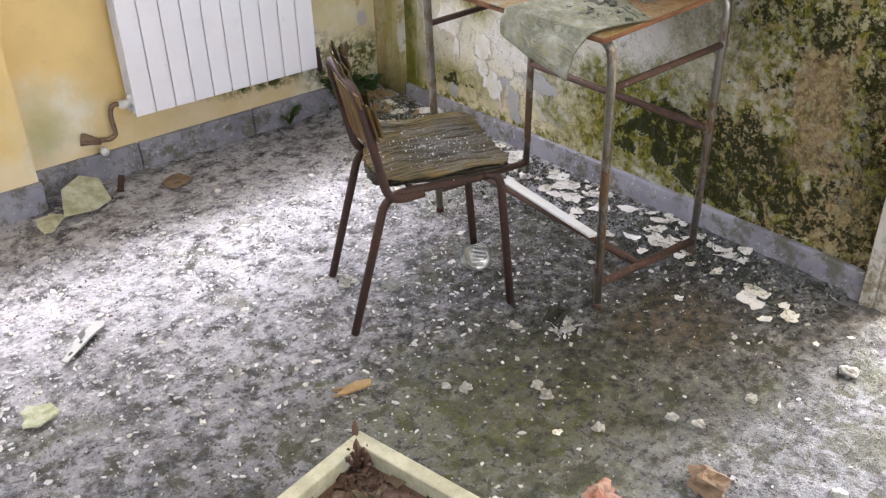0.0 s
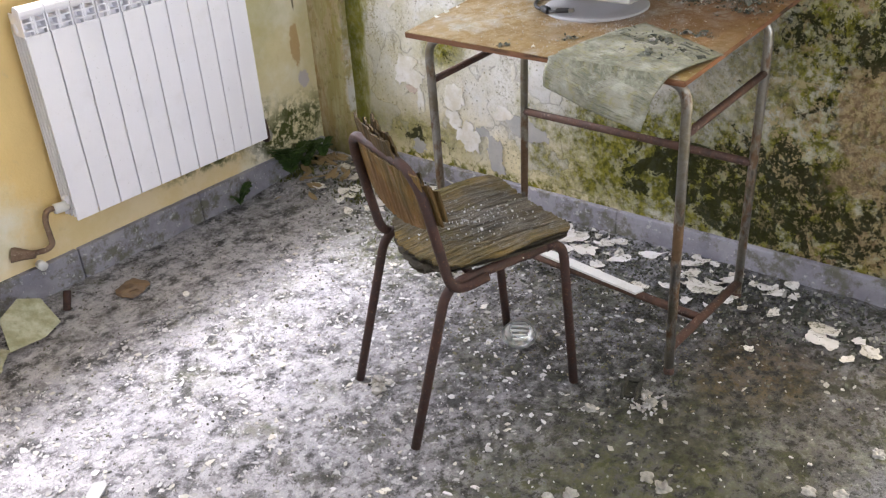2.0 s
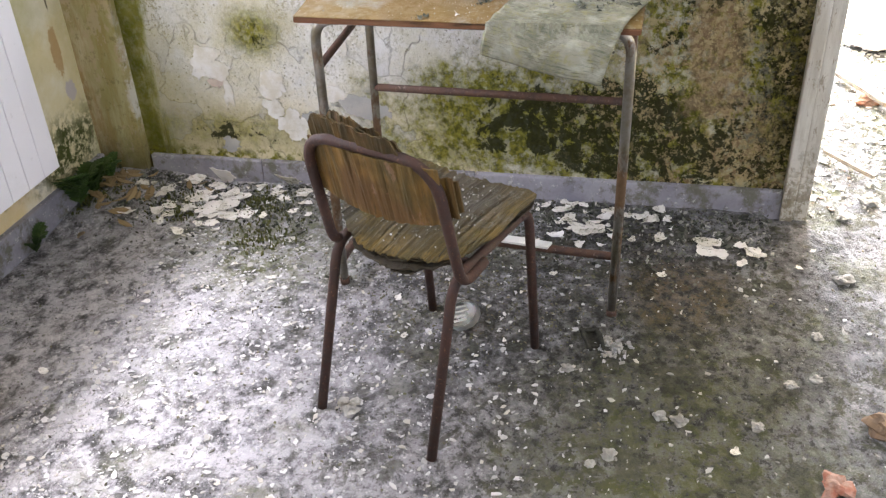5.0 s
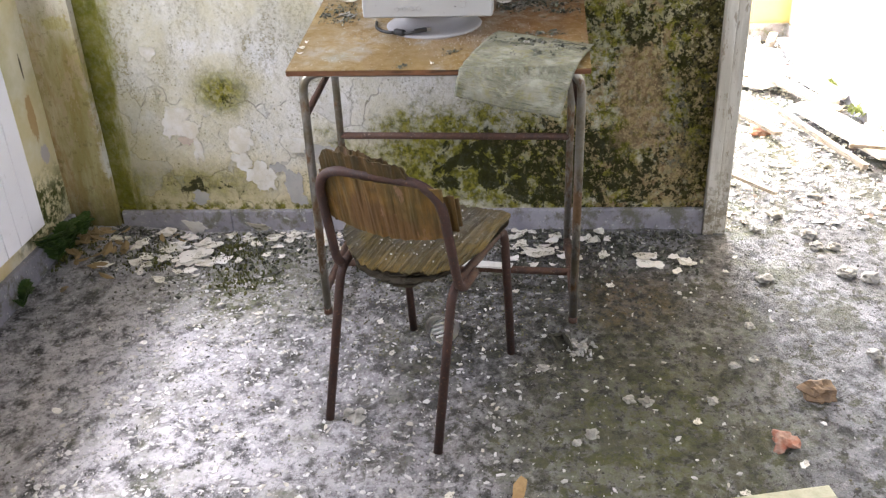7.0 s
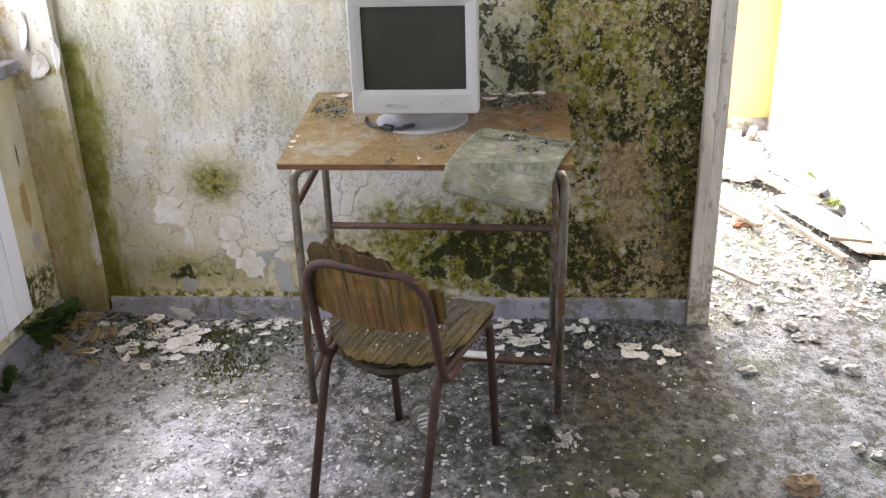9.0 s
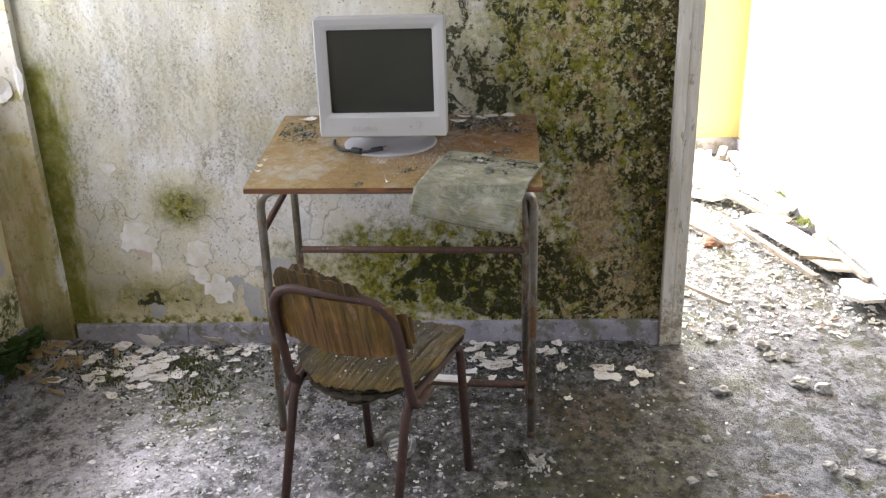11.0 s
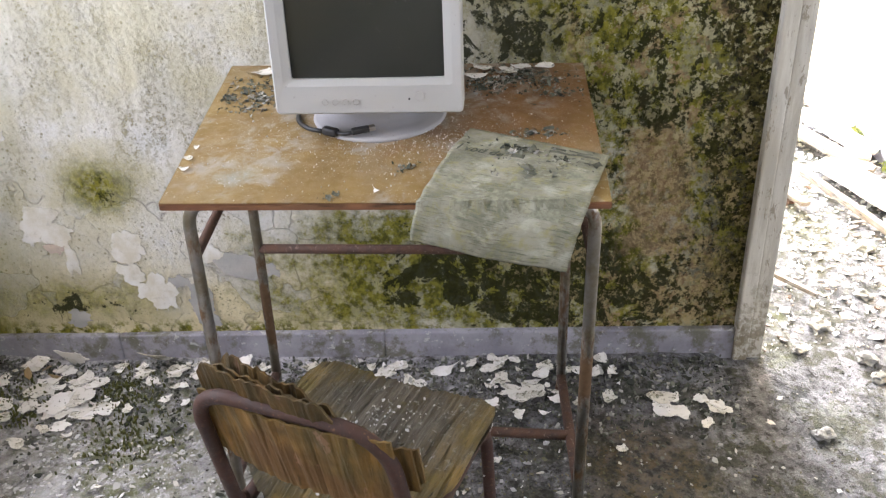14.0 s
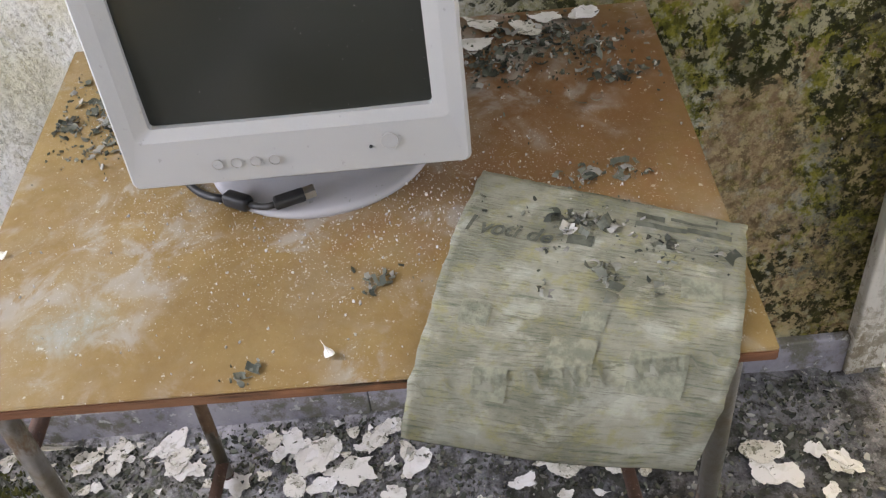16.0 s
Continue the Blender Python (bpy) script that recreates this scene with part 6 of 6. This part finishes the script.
# ---- things on the floor ----
def lump(name, label, category, x, y, r, mat, seed, squash=0.6, z=None, group="", sharp=0.35):
    bm = bmesh.new()
    bmesh.ops.create_icosphere(bm, subdivisions=3, radius=r)
    for v in bm.verts:
        q = v.co.normalized() * 1.4 + Vector((seed * 3.1, 0, 0))
        v.co *= 1 + sharp * noise.noise(q) + 0.22 * noise.noise(q * 3) + 0.10 * noise.noise(q * 8)
        v.co.z *= squash
        v.co.z = max(v.co.z, -r * squash * 0.55)
    o = thing(name, label, category, pose(x, y, (ground_height(x, y) if z is None else z) + r * squash * 0.5, 0, 0, seed * 67), group, bm, mat)
    return o


for i, (x, y, r) in enumerate(((1.006, 1.321, 0.011), (1.035, 1.285, 0.014), (1.166, 1.188, 0.013), (1.157, 1.150, 0.016), (1.160, 0.995, 0.012), (1.290, 1.392, 0.013), (1.733, 0.745, 0.020), (1.491, 0.839, 0.012), (1.307, 0.914, 0.012),
                               (1.330, 0.862, 0.012), (1.097, 1.854, 0.014), (1.075, 1.832, 0.018), (1.105, 1.828, 0.010), (1.40, 1.31, 0.011), (1.378, 1.285, 0.012))):
    lump("stone", "small pale rounded stone on the floor", "stone", x, y, r, M["stone"], i + 1, 0.6, group="small stones", sharp=0.7)
for i, (x, y, r) in enumerate(((2.157, 0.617, 0.030), (2.007, 0.548, 0.028), (1.935, 0.545, 0.026), (1.932, 0.495, 0.024), (1.765, 0.505, 0.032), (1.735, 0.452, 0.030), (1.362, 0.561, 0.022), (1.331, 0.521, 0.020), (1.412, 0.439, 0.024), (1.395, 0.412, 0.026), (2.30, 0.45, 0.025), (2.05, 0.70, 0.018), (2.55, 0.35, 0.03))):
    lump("rubble_stone", "broken grey lump of masonry by the doorway", "rubble", x, y, r * 0.8, M["stone"], i + 30, 0.62, group="masonry lumps", sharp=0.6)
lump("brick_fragment", "broken red brick fragment on the floor", "brick", 1.022, 0.866, 0.028, M["brick"], 51, 0.5, sharp=0.9)
lump("tan_block", "crumbling tan block fragment on the floor", "rubble", 1.197, 0.747, 0.034, M["sand"], 57, 0.55, sharp=1.0)
lump("brick_fragment", "broken red brick fragment among planks", "brick", 2.90, 0.50, 0.045, M["brick"], 58, 0.5, sharp=0.4)
bm = bmesh.new()
for y in (-0.017, 0.013):
    tube(bm, [(-0.045, y, 0.008), (0.0, y * 1.15, 0.013), (0.045, y, 0.009)], [0.004, 0.0065, 0.004], 7)
box(bm, (-0.030, -0.02, 0.0), (0.028, 0.018, 0.007), 0.002)
tube(bm, [(0.026, -0.024, 0.012), (0.030, 0.021, 0.012)], 0.005, 6)
thing("charred_scrap", "blackened ribbed scrap lying beside the desk leg", "scrap", pose(1.392, 1.345, ground_height(1.392, 1.345), 0, 3, 18), bm=bm, mat=M["soot"])
chips("pale_crumbs", 90, lambda r: (1.365 + r.normal(0, 0.022), 1.297 + r.normal(0, 0.018)), (0.002, 0.010), CHIP_PALE, "small heap of pale plaster crumbs", "plaster chips", ground_height, 90, (0.001, 0.006), 0.5)
lump("crumpled_paper", "crumpled pale green paper on the floor", "paper", 0.251, 1.834, 0.034, mat_plain_plaster("green_paper", (0.36, 0.39, 0.24), (0.50, 0.51, 0.40), 40), 66, 0.55, sharp=0.9)
lump("rust_scrap", "rusty brown scrap near the wall", "scrap", 1.01, 2.735, 0.040, M["sand"], 71, 0.35, sharp=0.8)


def cup():
    c = thing("plastic_cup", "crushed clear ribbed plastic cup lying on the floor", "cup", pose(1.412, 1.662, 0.040, 74, 0, -58) @ Matrix.Scale(1.12, 4))
    bm = bmesh.new()
    n = 28
    def ring(r, z, wob):
        return [bm.verts.new(((r + (0.0012 if k % 2 else 0)) * math.cos(2 * math.pi * k / n) * (1 + wob), (r + (0.0012 if k % 2 else 0)) * math.sin(2 * math.pi * k / n) * (1 - wob), z)) for k in range(n)]
    rs = [ring(0.022, -0.030, 0.0), ring(0.026, -0.010, 0.03), ring(0.030, 0.012, 0.06), ring(0.033, 0.030, 0.08), ring(0.035, 0.031, 0.08), ring(0.0345, 0.029, 0.08), ring(0.0315, 0.030, 0.08), ring(0.0285, 0.012, 0.06), ring(0.0245, -0.010, 0.03), ring(0.0205, -0.0285, 0.0)]
    for a, b in zip(rs, rs[1:]):
        for k in range(n):
            bm.faces.new((a[k], a[(k + 1) % n], b[(k + 1) % n], b[k]))
    bm.faces.new(rs[0][::-1])
    bm.faces.new(rs[-1])
    part("cup_wall", bm, M["glass"], c, "", True)
    bm = bmesh.new()
    for k in range(5):
        y = -0.021 + k * 0.010
        box(bm, (-0.021 + 0.003 * abs(k - 2), y, 0.004), (0.021 - 0.003 * abs(k - 2), y + 0.0045, 0.0075), 0.001)
    part("cup_ribs", bm, M["white"], c, "frosted ribs in the cup's bottom")


cup()


def bracket():
    b = thing("plastic_bracket", "dirty white plastic bracket strip on the floor", "bracket", pose(0.432, 2.040, 0.012, 0, 0, 40))
    bm = bmesh.new()
    slab(bm, [(-0.085, -0.009), (0.02, -0.013), (0.075, -0.020), (0.090, -0.012), (0.085, 0.010), (0.035, 0.016), (0.0, 0.020), (-0.03, 0.010), (-0.083, 0.008)], 0.004)
    part("strip", bm, M["monitor"], b)
    bm = bmesh.new()
    box(bm, (0.005, 0.006, 0.002), (0.03, 0.010, 0.022), 0.001)
    part("tab", bm, M["monitor"], b)
    bm = bmesh.new()
    box(bm, (-0.06, -0.003, 0.0038), (-0.045, 0.003, 0.0046))
    box(bm, (-0.01, -0.003, 0.0038), (0.0, 0.003, 0.0046))
    part("slot", bm, M["dark"], b, "dark slots")


bracket()


def wooden_frame():
    """A cream painted shallow drawer, broken at one corner, with dark litter inside."""
    f = thing("wooden_drawer", "cream painted wooden frame full of dark litter", "drawer", pose(0.742, 1.286, 0.006, 0, 0, -78))
    L, W, T, H = 0.465, 0.42, 0.034, 0.045
    for lo, hi in (((0, -T, 0), (L, 0, H)), ((0, -W, 0), (T, -T, H)), ((L - T, -W, 0), (L, -T, H)), ((T, -W, 0), (L - T, -W + T, H))):
        part("rail", box(bmesh.new(), lo, hi, 0.003), M["frame_wood"], f)
    part("bottom", box(bmesh.new(), (T, -W + T, 0), (L - T, -T, 0.006)), M["debris"], f, "dark rotten bottom board")
    r = random.Random(8)
    for k in range(15):
        bm = bmesh.new()
        x, y = 0.010 + r.random() * 0.06, -0.012 - r.random() * 0.06
        o = [(x - 0.006, y - 0.004), (x + 0.007, y - 0.003), (x + 0.004, y + 0.005), (x - 0.004, y + 0.005)]
        h = 0.02 + 0.025 * r.random()
        slab(bm, o, h, 0.012, 0.012, lambda v, a=r.uniform(-0.9, 0.9): Vector((v.x + a * (v.z - 0.02), v.y - a * (v.z - 0.02), v.z)))
        part("splinter", bm, M["debris"], f, "rotten brown splinter")


wooden_frame()
fc, fs = math.cos(radians(-78)), math.sin(radians(-78))
def in_drawer(r):
    u, v = r.uniform(0.04, 0.425), r.uniform(-0.38, -0.04)
    return 0.742 + u * fc - v * fs, 1.286 + u * fs + v * fc
CHIP_BARK = mat_chips("rotten_bark", ((0.0, (0.035, 0.022, 0.016)), (0.4, (0.09, 0.050, 0.034)), (0.75, (0.16, 0.095, 0.065)), (1.0, (0.07, 0.065, 0.035))))
chips("dark_litter", 900, in_drawer, (0.002, 0.010), CHIP_BARK, "dark rotten litter in the drawer", "litter", lambda x, y: 0.014, 50, (0.001, 0.006), 0.5)
curls("bark_litter", 420, in_drawer, (0.010, 0.045), CHIP_BARK, "curled brown bark and splinters in the drawer", "litter", lambda x, y: 0.016, 51)


def scrap_sheet(name, label, outline, x, y, z, rx, ry, rz, mat, cat):
    bm = bmesh.new()
    slab(bm, outline, 0.002, 0, 0.004, lambda v: Vector((v.x, v.y, v.z + 0.25 * v.x * v.x / 0.1 * 0.3)))
    thing(name, label, cat, pose(x, y, z, rx, ry, rz), bm=bm, mat=mat)


moldcard = mat_plain_plaster("mouldy_card", (0.46, 0.46, 0.35), (0.28, 0.28, 0.17), 22)
scrap_sheet("card_sheet", "mouldy greenish card sheet propped by the wall", [(-0.09, -0.05), (0.02, -0.066), (0.085, -0.055), (0.097, 0.03), (0.05, 0.066), (0.02, 0.058), (-0.035, 0.042), (-0.06, 0.0)], 0.70, 2.760, 0.050, 38, 4, 18, moldcard, "card")
scrap_sheet("card_sheet", "mouldy greenish card sheet on the floor", torn(random.Random(6), 0.06, 0.045, 6, 3, 0.2), 0.585, 2.70, 0.018, 8, -6, 60, moldcard, "card")
bm = bmesh.new()
slab(bm, [(-0.05, -0.010), (-0.02, -0.016), (0.04, -0.012), (0.05, 0.004), (0.02, 0.014), (-0.015, 0.008), (-0.045, 0.013), (-0.02, 0.002)], 0.006, 0, 0.002)
thing("wood_splinter", "split tan wood splinter on the floor", "splinter", pose(0.836, 1.452, 0.008, 0, 0, -12), bm=bm, mat=mat_plain_plaster("tan_wood", (0.36, 0.25, 0.13), (0.28, 0.185, 0.09), 30))
bm = tube(bmesh.new(), [(0.845, 2.80, 0.004), (0.862, 2.805, 0.055)], 0.011, 8)
thing("pipe_stub", "short rusty pipe stub by the wall", "pipe", bm=bm, mat=M["brown"], smooth=True)


# ---- plants and leaves by the corner ----
def fern(x, y, n, size, seed):
    r = random.Random(seed)
    f = thing("fern", "small dark green fern growing by the skirting", "fern", pose(x, y, ground_height(x, y)))
    for k in range(n):
        a, l = r.uniform(180, 360), size * r.uniform(0.6, 1.0)
        bm = bmesh.new()
        m = 9
        pts = [Vector((0.62 * l * t * math.cos(radians(a)), 0.62 * l * t * math.sin(radians(a)), l * (1.75 * t - 0.85 * t * t) + 0.002)) for t in (i / m for i in range(m + 1))]
        tube(bm, pts, 0.0009, 5)
        side = Vector((-math.sin(radians(a)), math.cos(radians(a)), 0))
        for i in range(1, m + 1):
            w = l * 0.30 * math.sin(math.pi * (0.15 + 0.8 * i / (m + 1)))
            d = (pts[i] - pts[i - 1]).normalized()
            for s in (-1, 1):
                b = pts[i]
                q = [b - d * 0.006, b + side * s * w * 0.6 - d * 0.006 + Vector((0, 0, 0.003)), b + side * s * w + d * 0.008, b + side * s * w * 0.5 + d * 0.008, b + d * 0.006]
                up = Vector((0, 0, 0.0008))
                v0, v1 = [bm.verts.new(p) for p in q], [bm.verts.new(p + up) for p in q]
                bm.faces.new(v0[::-1])
                bm.faces.new(v1)
                for e in range(5):
                    bm.faces.new((v0[e], v0[(e + 1) % 5], v1[(e + 1) % 5], v1[e]))
        part("frond", bm, M["fern"], f)


fern(1.80, 2.905, 17, 0.155, 1)
fern(1.86, 2.89, 9, 0.11, 5)
fern(1.56, 2.905, 6, 0.075, 2)
fern(1.93, 2.87, 6, 0.09, 3)
leaf_bm = bmesh.new()
slab(leaf_bm, [(-0.03, 0), (-0.012, -0.012), (0.012, -0.013), (0.03, 0.001), (0.01, 0.012), (-0.014, 0.011)], 0.0012, 0, 0.003, lambda v: Vector((v.x, v.y, v.z + 5 * v.x * v.x)))
leaf_me = mesh_of(leaf_bm, "dead_leaf", M["deadleaf"])
r = random.Random(4)
for k in range(34):
    x, y = 1.98 - abs(r.gauss(0, 0.13)), 2.88 - abs(r.gauss(0, 0.13))
    o = new("dead_leaf", leaf_me)
    s = r.uniform(0.6, 1.3)
    o.matrix_world = pose(x, y, ground_height(x, y) + 0.006, r.uniform(-25, 25), r.uniform(-25, 25), r.uniform(0, 360)) @ Matrix.Diagonal((s, s, 1, 1))
    tagged(o, "dry brown leaf in the corner", "leaf", "dead leaves")
for x, y, s, n, sd in ((1.90, 2.36, 0.045, 260, 61), (1.74, 2.30, 0.05, 200, 62), (1.85, 2.62, 0.05, 220, 63), (1.88, 2.90, 0.05, 260, 64)):
    chips("moss", n, lambda r, x=x, y=y, s=s: (min(2.0, x + r.normal(0, s)), min(2.9, y + r.normal(0, s))), (0.002, 0.006), M["moss"], "low tuft of yellow-green moss", "moss", ground_height, sd, (0.002, 0.009), 0.8)


# ---- the next room's wreckage ----
def plank(a, b, w, t, z0, z1, mat, label, name="plank", cat="plank"):
    a, b = Vector((*a, z0)), Vector((*b, z1))
    d = b - a
    L = d.length
    r = random.Random(int(L * 1000))
    bm = bmesh.new()
    o = [(0, -w / 2)] + [(L * k / 6, -w / 2 + r.uniform(-0.05, 0.05) * w) for k in range(1, 6)] + [(L, -w / 2), (L + 0.3 * w, 0), (L, w / 2)] + [(L * k / 6, w / 2 + r.uniform(-0.05, 0.05) * w) for k in range(5, 0, -1)] + [(0, w / 2), (-0.2 * w, 0)]
    slab(bm, o, t)
    m = pose(*a, 0, -math.degrees(math.asin(d.z / L)), math.degrees(math.atan2(d.y, d.x)))
    return thing(name, label, cat, m, "fallen planks", bm, mat)


plank((4.04, 0.13), (3.12, 0.15), 0.05, 0.018, 0.05, 0.04, M["board"], "long pale fallen batten along the wall")
plank((3.90, 0.30), (3.42, 0.38), 0.24, 0.008, 0.045, 0.03, M["board"], "broken white plasterboard sheet on the rubble", "plasterboard", "board")
plank((3.46, 0.33), (3.05, 0.16), 0.07, 0.015, 0.05, 0.03, M["timber"], "grey weathered fallen plank")
plank((3.55, 0.23), (3.20, 0.10), 0.10, 0.010, 0.06, 0.04, M["board"], "broken white board on the rubble", "plasterboard", "board")
plank((3.12, 0.27), (2.52, 0.11), 0.13, 0.012, 0.03, 0.045, M["board"], "broad pale fallen board")
plank((2.42, 0.09), (2.24, 0.15), 0.13, 0.012, 0.03, 0.05, M["board"], "broken pale board by the doorway", "plasterboard", "board")
plank((3.04, 0.385), (2.47, 0.23), 0.022, 0.02, 0.03, 0.025, M["timber"], "dark thin fallen batten")
plank((2.43, 0.70), (2.27, 0.585), 0.014, 0.012, 0.02, 0.02, M["timber"], "dark stick near the door frame", "stick", "stick")
plank((2.62, 0.24), (2.56, 0.07), 0.016, 0.014, 0.05, 0.055, M["timber"], "dark stick across a board", "stick", "stick")
plank((2.80, 0.12), (2.40, 0.075), 0.03, 0.016, 0.06, 0.05, M["timber"], "dark rotten batten along the wall")
plank((3.10, 0.56), (2.80, 0.45), 0.035, 0.015, 0.02, 0.03, M["timber"], "brown fallen plank in the rubble")
plank((4.18, 0.14), (4.05, 0.19), 0.04, 0.03, 0.03, 0.02, M["timber"], "dark wood block in the far corner")
plank((3.75, 0.55), (3.50, 0.42), 0.03, 0.012, 0.05, 0.04, M["timber"], "grey weathered fallen plank")
chips("bright_rubble", 500, lambda r: (3.95 + r.normal(0, 0.12), 0.25 + abs(r.normal(0, 0.1))), (0.006, 0.03), CHIP_NEXT, "heap of crumbled plaster in the far corner", "rubble", lambda x, y: 0.01 + 0.03 * math.exp(-((x - 3.95) / 0.15) ** 2), 70, (0.003, 0.012), 0.4)
for x, y, sd in ((3.35, 0.075, 81), (3.05, 0.08, 82), (2.75, 0.075, 83)):
    chips("weeds", 120, lambda r, x=x, y=y: (x + r.normal(0, 0.03), max(0.066, y + r.normal(0, 0.012))), (0.003, 0.009), M["weed"], "low green weeds sprouting by the wall", "weeds", lambda x, y: 0.03 + 0.03 * abs(noise.noise(Vector((x * 60, y * 60, 0)))), sd, (0.001, 0.003), 1.0)


# ---- flaking coats on the mouldy wall ----
def wall_piece(y, z, ry, rz, seed, mat, proud=0.0035):
    rr = random.Random(seed)
    bm = bmesh.new()
    slab(bm, torn(rr, ry * 1.15, rz * 1.15, 8 + seed % 3, 3, 0.32), proud, 0, 0.0004)
    ob = new("plaster_flake", mesh_of(bm, "plaster_flake", mat))
    ob.parent = bpy.data.objects["wall_back"]
    # lie against the wall: local z towards the room
    ob.matrix_world = Matrix.Translation((WX - 0.0015, y, z)) @ Matrix(((0, 0, -1, 0), (-1, 0, 0, 0), (0, 1, 0, 0), (0, 0, 0, 1)))
    return ob


coat = mat_plain_plaster("bare_white_coat", (0.72, 0.71, 0.68), (0.58, 0.55, 0.46), 16)
grey = mat_plain_plaster("bare_grey_render", (0.36, 0.36, 0.35), (0.42, 0.41, 0.39), 20)
pink = mat_plain_plaster("bare_pink_render", (0.50, 0.42, 0.36), (0.56, 0.47, 0.40), 20)
for y, z, ry, rz, m, k in ((2.535, 0.405, 0.050, 0.038, coat, 1), (2.49, 0.372, 0.034, 0.030, coat, 2), (2.555, 0.362, 0.024, 0.022, coat, 3), (2.51, 0.336, 0.024, 0.018, pink, 9), (2.475, 0.302, 0.016, 0.040, coat, 16),
                           (2.338, 0.345, 0.044, 0.042, coat, 4), (2.285, 0.200, 0.042, 0.062, coat, 5), (2.34, 0.260, 0.030, 0.030, coat, 6), (2.185, 0.175, 0.034, 0.060, grey, 8), (2.225, 0.235, 0.022, 0.020, grey, 17), (2.165, 0.125, 0.028, 0.018, grey, 18),
                           (2.075, 0.282, 0.068, 0.036, grey, 7), (2.01, 0.262, 0.030, 0.024, grey, 12), (2.14, 0.31, 0.040, 0.022, coat, 10), (2.495, 0.135, 0.030, 0.022, grey, 11), (2.58, 0.62, 0.026, 0.020, coat, 14), (2.09, 0.55, 0.014, 0.045, coat, 15), (2.10, 0.45, 0.010, 0.030, coat, 19)):
    wall_piece(y, z, ry, rz, k, m, 0.0022 if m is coat else 0.0016)


def pilaster_flake(y, z, ry, rz, seed):
    rr = random.Random(seed)
    bm = bmesh.new()
    slab(bm, torn(rr, ry * 1.1, rz * 1.1, 6, 3, 0.18), 0.003, 0, 0.001, lambda v: Vector((v.x, v.y, v.z + 0.010 * (v.y / rz) ** 2)))
    ob = new("plaster_flake", mesh_of(bm, "plaster_flake", coat))
    ob.parent = bpy.data.objects["corner_pilaster"]
    ob.matrix_world = Matrix.Translation((2.006, y, z)) @ Matrix(((0, 0, -1, 0), (-1, 0, 0, 0), (0, 1, 0, 0), (0, 0, 0, 1)))


for y, z, ry, rz, k in ((2.845, 0.875, 0.032, 0.04, 1), (2.785, 0.90, 0.014, 0.055, 2), (2.87, 0.98, 0.02, 0.05, 3)):
    pilaster_flake(y, z, ry, rz, k)
